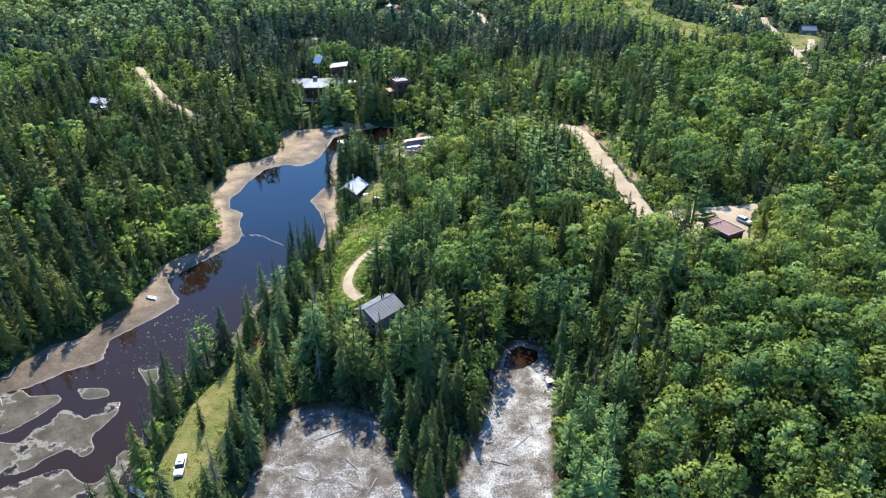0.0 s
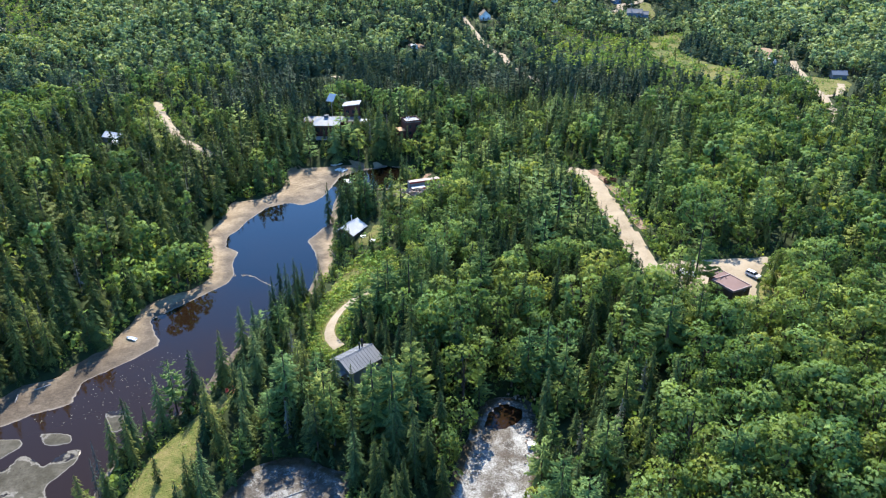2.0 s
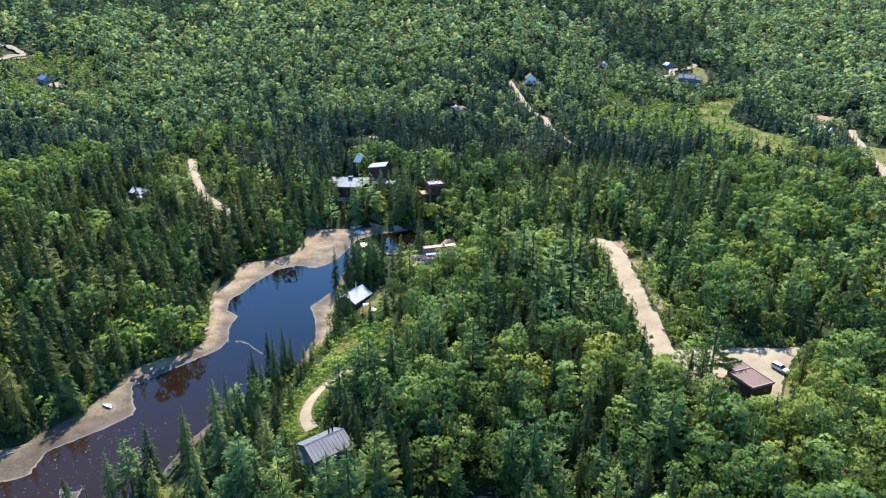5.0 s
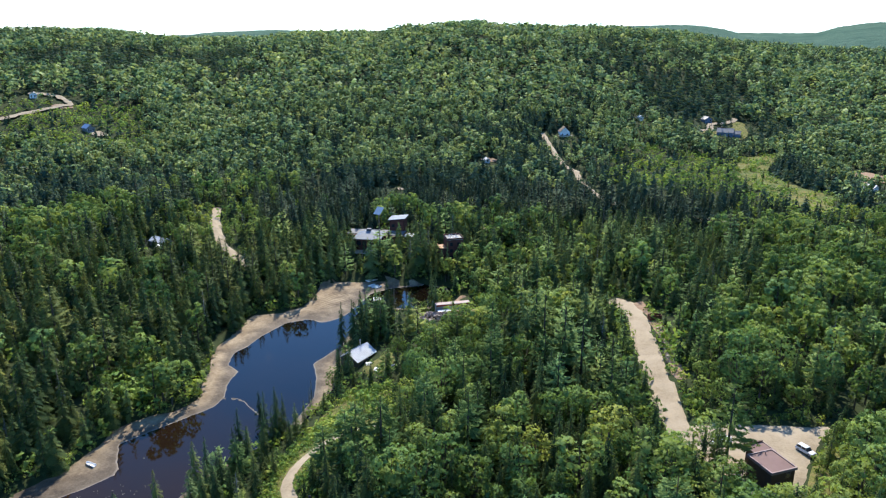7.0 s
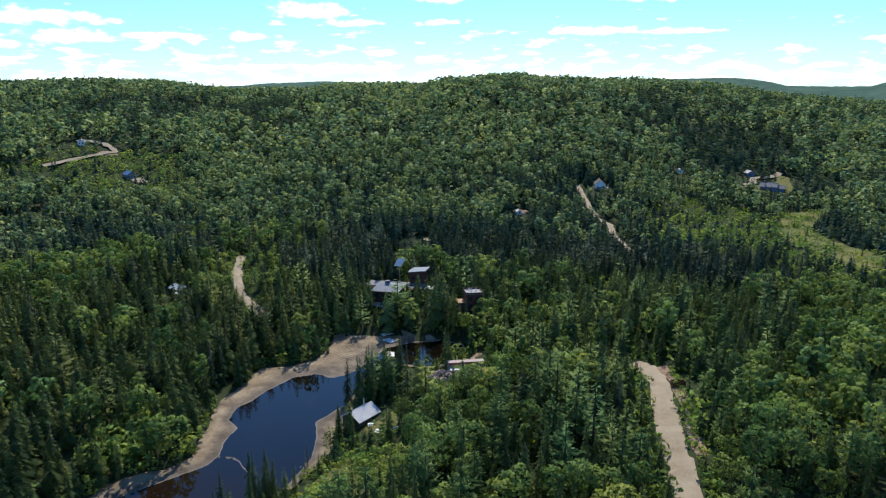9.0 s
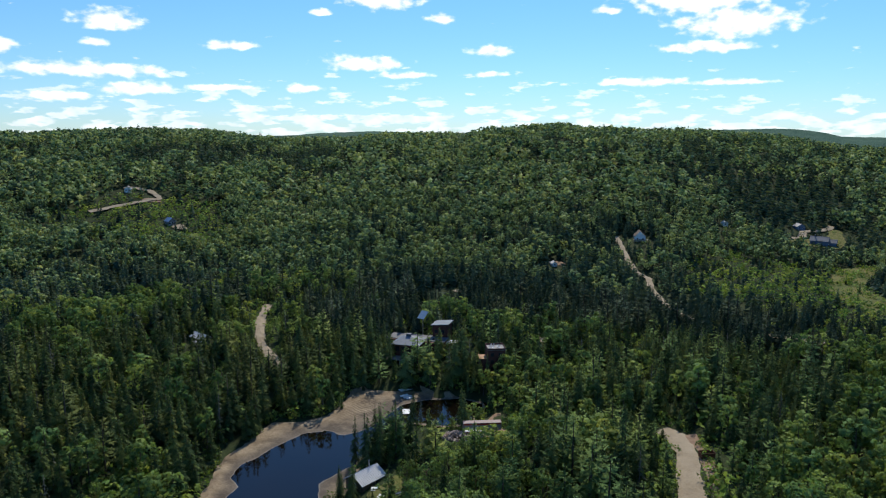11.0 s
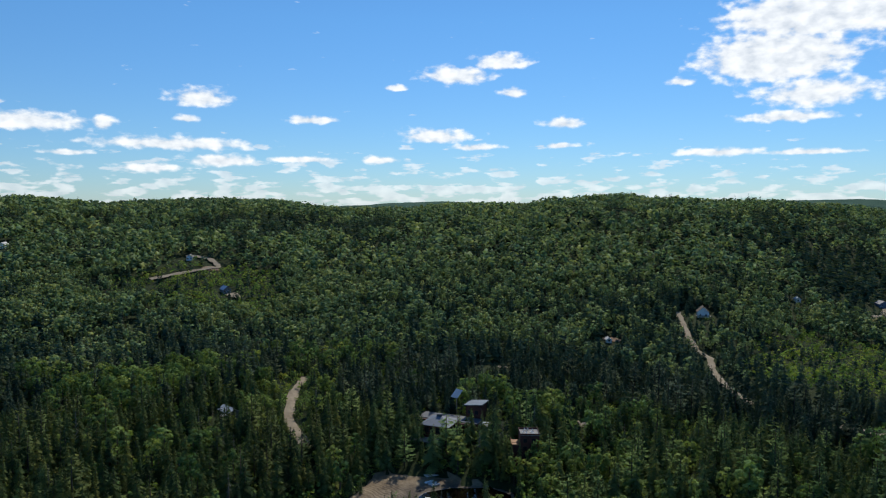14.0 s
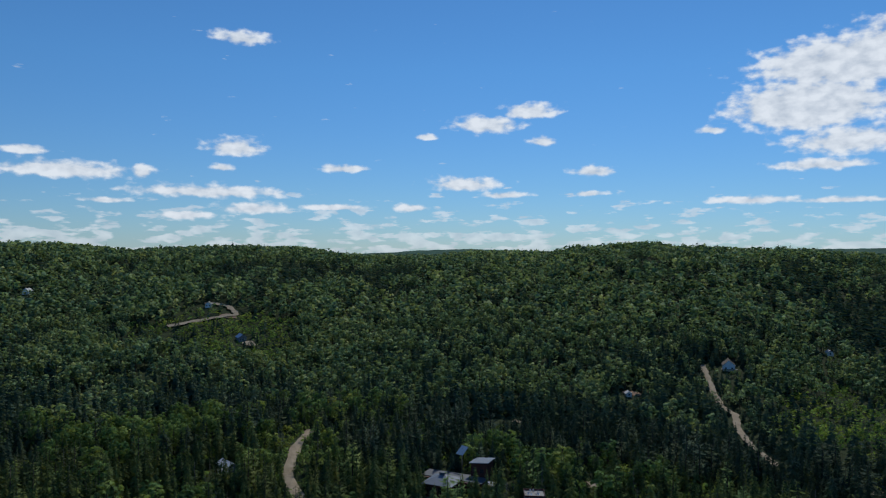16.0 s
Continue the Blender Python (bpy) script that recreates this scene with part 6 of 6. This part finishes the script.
def table(x, y, turn, mat, label):
    top = base("garden_table", x, y, turn, label, "table", "tables in the yard", z=float(ground_height(x, y)) + 0.12)
    boxed("tabletop", mat, top, (-1.0, 1.0, -0.5, 0.5, 0.7, 0.78))
    for sx in (-0.8, 0.8):
        boxed("leg", mat, top, (sx - 0.06, sx + 0.06, -0.4, 0.4, 0.0, 0.7))
    for sy in (-0.85, 0.85):
        boxed("bench", mat, top, (-1.0, 1.0, sy - 0.15, sy + 0.15, 0.4, 0.47))


table(-28.6, 242.6, 20, WHITE_PAINT, "white picnic table beside the cabin")
table(-24.4, 238.4, -15, WHITE_PAINT, "white picnic table on the cabin's lawn")
table(-19.6, 240.4, 50, GREY_WOOD, "grey picnic table on the cabin's lawn")


def chair(x, y, turn):
    c = base("garden_chair", x, y, turn, "red garden chair on the grass by the dike", "chair", "red chairs by the dike", z=float(ground_height(x, y)) + 0.12)
    boxed("seat", RED_PAINT, c, (-0.35, 0.35, -0.35, 0.35, 0.38, 0.45))
    boxed("backrest", RED_PAINT, c, (-0.35, 0.35, 0.3, 0.38, 0.45, 1.1))
    for sx in (-0.32, 0.32):
        boxed("armrest", RED_PAINT, c, (sx - 0.07, sx + 0.07, -0.35, 0.35, 0.62, 0.67))
        boxed("leg", RED_PAINT, c, (sx - 0.05, sx + 0.05, -0.32, -0.22, 0, 0.62), (sx - 0.05, sx + 0.05, 0.22, 0.32, 0, 0.62), bevel=0)


chair(-50.2, 153.2, 30), chair(-49.0, 154.0, -20), chair(-48.3, 152.6, -70)


def wheelbarrow():
    top = base("wheelbarrow", -57.2, 103.6, 40, "small red wheelbarrow on the grassy dike", "wheelbarrow", z=float(ground_height(-57.2, 103.6)) + 0.12)
    bm = bmesh.new()
    prism(bm, [(-0.35, 0.35), (0.35, 0.35), (0.5, 0.75), (-0.5, 0.75)], -0.55, 0.55)
    part("tub", bm, RED_PAINT, top)
    bm = bmesh.new()
    bmesh.ops.create_cone(bm, cap_ends=True, segments=14, radius1=0.2, radius2=0.2, depth=0.1, matrix=pose(0, 0.75, 0.2, 0, 90, 0))
    part("wheel", bm, TYRE, top)
    for x in (-0.3, 0.3):
        boxed("handle", GREY_WOOD, top, (x - 0.03, x + 0.03, -1.2, 0.75, 0.3, 0.36))
        boxed("leg", RUST, top, (x - 0.03, x + 0.03, -0.45, -0.39, 0, 0.3))


def pump_box():
    top = base("pump_box", 26.3, 138.2, 15, "white pump housing with a dark opening beside the drained pond", "pump housing", z=float(ground_height(26.3, 138.2)))
    boxed("housing", WHITE_PAINT, top, (-0.9, 0.9, -0.6, 0.6, 0.0, 1.1))
    boxed("opening", TYRE, top, (-0.6, 0.6, -0.63, -0.604, 0.1, 0.8))
    boxed("lid", WHITE_PAINT, top, (-1.0, 1.0, -0.7, 0.7, 1.104, 1.2))


def log(x, y, turn, length, r):
    top = tagged(new("log"), "bare pale log lying on the drained shore", "log", "stranded logs")
    z = max(float(ground_height(x, y)), 0.0)
    top.matrix_world = pose(x, y, z + r * 0.6, 0, 0, turn)
    bm = bmesh.new()
    bmesh.ops.create_cone(bm, cap_ends=True, segments=8, radius1=r, radius2=r * 0.55, depth=length, matrix=pose(0, 0, 0, 90, 0, 0))
    for k in range(3):
        bmesh.ops.create_cone(bm, cap_ends=True, segments=5, radius1=r * 0.4, radius2=r * 0.1, depth=0.9, matrix=pose(0.25, -length * (0.1 + 0.15 * k), 0.25, 0, 50 + 20 * k, 30 * k))
    part("stem", bm, GREY_WOOD, top)


wheelbarrow(), pump_box()
rng_logs = random.Random(12)
for x, y, turn, length in ((-26, 121, -60, 7), (-112, 141, -70, 5), (-110, 144, 10, 4), (10, 128, 30, 4), (17, 118, -45, 5), (12, 112, 70, 4), (-104, 150, 20, 3.5),
                           (-20, 112, 40, 3.5), (20, 124, 15, 3), (-15, 106, -20, 4), (-100, 155, -50, 4), (-107, 133, 35, 3.5), (-30, 108, 65, 3)):
    log(x, y, turn, length, rng_logs.uniform(0.12, 0.22))


PADS = surface("lily_pad_leaf", [(0.1, 0.1, 0.06), (0.18, 0.18, 0.12), (0.27, 0.26, 0.2)], 1.5, 0.3, 0.5)


def lily_pads():
    """Floating leaves on the brown water."""
    rng = np.random.default_rng(9)
    verts, faces = [], []
    x, y = rng.uniform(-97, -66, 1700), rng.uniform(140, 185, 1700)
    keep = (distance(x, y, WATER) < -1.5) & (noise2(x, y, 14, 77) + 0.5 * noise2(x, y, 5, 78) > 0.0)
    for px, py in zip(x[keep][:200], y[keep][:200]):
        s, a = rng.uniform(0.05, 0.13), rng.uniform(0, 6.28)
        ring = [(px + s * math.cos(a + k * 1.05), py + s * rng.uniform(0.8, 1) * math.sin(a + k * 1.05), 0.02) for k in range(6)]
        faces.append(tuple(range(len(verts), len(verts) + 6)))
        verts += ring
    tagged(new("lily_pads", mesh_from("lily_pads", verts, faces, PADS)), "scattered pale lily pads floating on brown water", "water plants", kind="stuff")


lily_pads()


def bushes():
    """Scrub in the clearings, along roads and banks."""
    shapes = [leaf_shape(200 + k, 5, 30, 0.15, False, 0.48, 0.1) for k in range(4)]
    rng = np.random.default_rng(15)
    spots = []
    for outline, gap, reach, low, high in ((GREEN, 1.5, 0, 0.5, 2.6), (MARSH, 3.7, 0, 0.8, 4.0), (YARD, 2.4, 1, 0.4, 1.6), (strip(DRIVE, 2.7, 0), 1.4, 6, 0.6, 2.6), (DIKE, 1.1, 1, 0.25, 0.95), (BANK, 2.0, 3, 0.8, 2.4),
                                           (strip(ROAD, 8.5, 0), 1.7, 4, 0.8, 2.6), (LOT, 2.0, 4, 0.8, 2.5), (strip(SIDE_ROAD, 6.5, 0), 2.2, 3, 0.8, 2.2),
                                           (DIGGING, 3.5, 3, 0.8, 2.2), (POND, 2.0, 2, 0.6, 1.8), (HOUSE_LAWN, 8, 2, 1.0, 2.5), (FARM_YARD, 5, 0, 0.8, 2.6), (THICKET, 2.0, 0, 1.5, 4.5)):
        a = np.array(outline)
        gx, gy = np.meshgrid(np.arange(a[:, 0].min() - reach, a[:, 0].max() + reach, gap), np.arange(a[:, 1].min() - reach, a[:, 1].max() + reach, gap))
        x, y = gx.ravel() + rng.uniform(-0.5, 0.5, gx.size) * gap, gy.ravel() + rng.uniform(-0.5, 0.5, gx.size) * gap
        d = distance(x, y, outline)
        inside = outline in (GREEN, MARSH, YARD, HOUSE_LAWN, FARM_YARD, THICKET)
        keep = (d < 0) if inside else (d > 0.3) & (d < reach)
        if outline is DIKE:
            keep = (d < 0) & (d > -2.2) & (rng.random(len(d)) < 0.75) | (d > 0) & (d < 1) | (d < 0) & (noise2(x, y, 3, 57) > 0.1) & (np.hypot(x + 54, y - 105) > 4)
        keep &= (noise2(x, y, 9, 55) + 0.6 * noise2(x, y, 3, 56) > (-0.7 if len(outline) > 30 and outline is not BANK else -0.35 if outline in (GREEN, THICKET) else -0.1 if inside else -0.25))
        x, y = x[keep], y[keep]
        for other in (BANK, POND, strip(ROAD, 8.5, 0), LOT, strip(DRIVE, 2.7, 0)):
            ok = distance(x, y, other) > 0.2
            x, y = x[ok], y[ok]
        spots.append((x, y, rng.uniform(low, high, len(x))))
    x, y, tall = (np.concatenate([s[k] for s in spots]) for k in range(3))
    keep = np.ones(len(x), bool)
    for px, py, r in PLOTS[1:9]:
        keep &= np.hypot(x - px, y - py) > r * 0.75
    x, y, tall = x[keep], y[keep], tall[keep] * rng.uniform(0.6, 1.4, keep.sum()) ** 1.5
    tall = np.minimum(tall, 0.5 + 0.45 * np.maximum(distance(x, y, strip(DRIVE, 2.7, 0)), 0))
    n = len(x)
    woods("bushes", shapes, rng.integers(0, 4, n), (x, y, ground_height(x, y) - tall * 0.3, tall * 1.3, np.full(n, 1.2), rng.uniform(0, 6.28, n)), BUSHES, BARK,
          "low bright green scrub in clearings and along the roads")


bushes()


def tarp_shelter():
    """A sagging pale tarp over poles, with an orange drum beside it."""
    top = base("tarp_shelter", 79.8, 175.0, 20, "pale blue tarp stretched over poles in the woods", "shelter")
    for x in (-1.7, 1.7):
        for y in (-1.2, 1.2):
            boxed("pole", LOG_WALL, top, (x - 0.05, x + 0.05, y - 0.05, y + 0.05, -0.3, 2.0))
    bm = bmesh.new()
    grid = [[bm.verts.new((-1.9 + 0.38 * i, -1.4 + 0.4 * j, 2.1 - 0.35 * math.cos(0.31 * (i - 5)) * math.cos(0.42 * (j - 3.5)) + 0.25 * (j / 7))) for j in range(8)] for i in range(11)]
    for i in range(10):
        for j in range(7):
            bm.faces.new((grid[i][j], grid[i + 1][j], grid[i + 1][j + 1], grid[i][j + 1]))
    bmesh.ops.solidify(bm, geom=bm.faces[:], thickness=0.02)
    part("tarp", bm, TARP, top, "sagging pale blue tarp")
    drum = base("drum", 82.2, 174.2, 0, "orange steel drum on the forest floor", "drum")
    pipe("body", drum, 0, 0, -0.1, 0.95, 0.4, ORANGE, False)


TARP = surface("pale_blue_tarp", [(0.4, 0.47, 0.55), (0.5, 0.57, 0.64)], 1.5, 0.2, 0.6)
ORANGE = surface("orange_paint", [(0.4, 0.16, 0.04), (0.5, 0.22, 0.06)], 1, 0.2, 0.5)
tarp_shelter()


# ---- far ridges ----
def far_ridge():
    """Wooded ridges kilometres off, with distance haze put into their blue-green colour."""
    az = np.radians(np.linspace(-50, 75, 500))
    deg = np.degrees(az)
    crest = np.interp(deg, [-30, -18.7, -16.8, -15.5, -13, -10.3, -9.3, -7.7, -6.1, -4.1, 8, 18, 22.6, 24.8, 28.9, 30.3, 34, 46, 60], [138, 134, 117, 93, 90.5, 93, 110, 125, 130, 126, 112, 104, 110.5, 113.5, 104, 96, 86, 88, 84])
    crest = crest + 1.0 * noise2(deg, deg * 0, 2.5, 62) + 1.2 * noise2(deg, deg * 0, 0.22, 63)
    rows = []
    for r, part_ in ((2600, 0.0), (3000, 0.55), (3400, 0.9), (3600, 1.0), (4300, 0.4)):
        rows.append(np.stack([CENTRE[0] - r * np.sin(az), CENTRE[1] + r * np.cos(az), 20 + (crest - 20) * part_], -1))
    n = len(az)
    i, j = np.meshgrid(np.arange(n - 1), np.arange(len(rows) - 1), indexing="ij")
    faces = np.stack([j * n + i, j * n + i + 1, (j + 1) * n + i + 1, (j + 1) * n + i], -1).reshape(-1, 4)
    # base colour already carries the haze of the distance
    mat = surface("hazed_distant_woods", [(0.05, 0.095, 0.075), (0.078, 0.13, 0.098), (0.105, 0.16, 0.118)], 140, 25, 0.95, bump_size=30, bump_strength=1.0, reach=12, spec=0.0)
    tagged(new("backdrop", quads("backdrop", np.concatenate(rows), faces, [mat])), "wooded ridges far beyond the valley, tinted blue-green for haze", "ridge", kind="structure")


far_ridge()

# ---- the forest, last ----
FEATURED = [("spruce", 0, -37, 236, 13), ("spruce", 3, -35, 232, 14), ("spruce", 5, -38.5, 240, 11), ("dead", 1, -41, 222, 9), ("dead", 0, -40, 218, 8), ("leaf", 2, -36, 228, 9), ("spruce", 1, -37, 243, 8),
            ("spruce", 2, 170, 600, 9), ("spruce", 4, 164, 575, 8), ("spruce", 1, 178, 560, 9), ("spruce", 0, 166, 625, 8), ("spruce", 3, 190, 540, 9),
            ("spruce", 0, -69, 347.5, 14), ("spruce", 3, -61, 346.5, 13), ("leaf", 1, -56, 349, 12), ("spruce", 2, -73, 351, 13), ("spruce", 4, -25, 344.5, 12), ("leaf", 3, -17, 345, 11),
            ("spruce", 1, -45.5, 264, 18), ("spruce", 0, -40, 260, 20), ("spruce", 2, -38, 264, 21), ("spruce", 3, -35, 261, 20), ("pine", 0, -31, 265, 20), ("spruce", 5, -33, 267, 19), ("spruce", 1, -28.5, 272, 18),
            ("spruce", 4, -42, 276, 18), ("spruce", 1, -37, 279, 17), ("spruce", 0, -18, 300, 16), ("leaf", 2, 6, 285, 13), ("pine", 1, 76, 193, 24),
            ("rust", 1, 70.5, 175, 11), ("spruce", 2, 73, 190, 15), ("spruce", 3, -49, 203, 15), ("spruce", 4, -46, 200, 16), ("spruce", 1, -44, 203, 16), ("spruce", 0, -42, 199, 14),
            ("pine", 0, -61, 147, 17), ("spruce", 2, -66.5, 127, 14), ("dead", 1, -67, 121, 13), ("dead", 0, -65.5, 117, 12), ("spruce", 0, -54.5, 121, 9),
            ("pine", 2, 31, 160, 20), ("pine", 0, 35, 155, 19), ("pine", 1, 30, 114, 19), ("pine", 2, 34, 108, 19), ("pine", 0, 62, 116, 20),
            ("leaf", 2, 71, 194, 15), ("spruce", 3, 70, 190, 13), ("leaf", 1, -14, 347, 14), ("spruce", 2, -28, 346, 14), ("spruce", 0, -22, 345.5, 14), ("spruce", 3, -1, 103, 9), ("spruce", 5, -5, 105, 10), ("spruce", 1, 1.5, 106, 11), ("spruce", 0, -8, 111, 12), ("spruce", 4, -40, 337, 8), ("leaf", 0, -34, 338, 7), ("spruce", 1, -28, 337, 10), ("leaf", 2, -45, 337.5, 5), ("leaf", 4, -20, 337, 8), ("spruce", 2, -38.5, 300, 14), ("dead", 1, -35.5, 300, 12), ("leaf", 3, -27, 300.5, 6), ("spruce", 5, -20.5, 304, 17), ("leaf", 4, 6, 300, 12), ("spruce", 3, -79, 302, 8), ("spruce", 1, -75.5, 304, 8), ("spruce", 4, -72.5, 306, 7.5),
            ("pine", 1, -19, 135, 18), ("pine", 3, -10, 138, 18), ("pine", 2, -33, 146, 16), ("spruce", 5, -27, 141, 17), ("spruce", 2, -4, 112, 13), ("spruce", 3, -1, 117, 14),
            ("spruce", 1, -6, 118.5, 13), ("spruce", 0, 0.5, 124, 15), ("spruce", 5, -4, 126, 15), ("spruce", 4, 3.5, 130, 14), ("spruce", 2, -8, 124, 13), ("spruce", 1, -3, 106, 10),
            ("spruce", 3, 1.5, 112, 10), ("spruce", 0, -2.5, 121, 12), ("spruce", 4, -5.5, 132, 16), ("spruce", 5, 5.5, 136, 15)]
for kind, which, x, y, tall in FEATURED:
    TREES.append((kind, which, x, y, float(ground_height(x, y)), tall, 1.05, which * 1.7 + x))
plant_single_trees(*near_trees({"spruce": 270, "leaf": 220, "pine": 60, "dead": 50}))
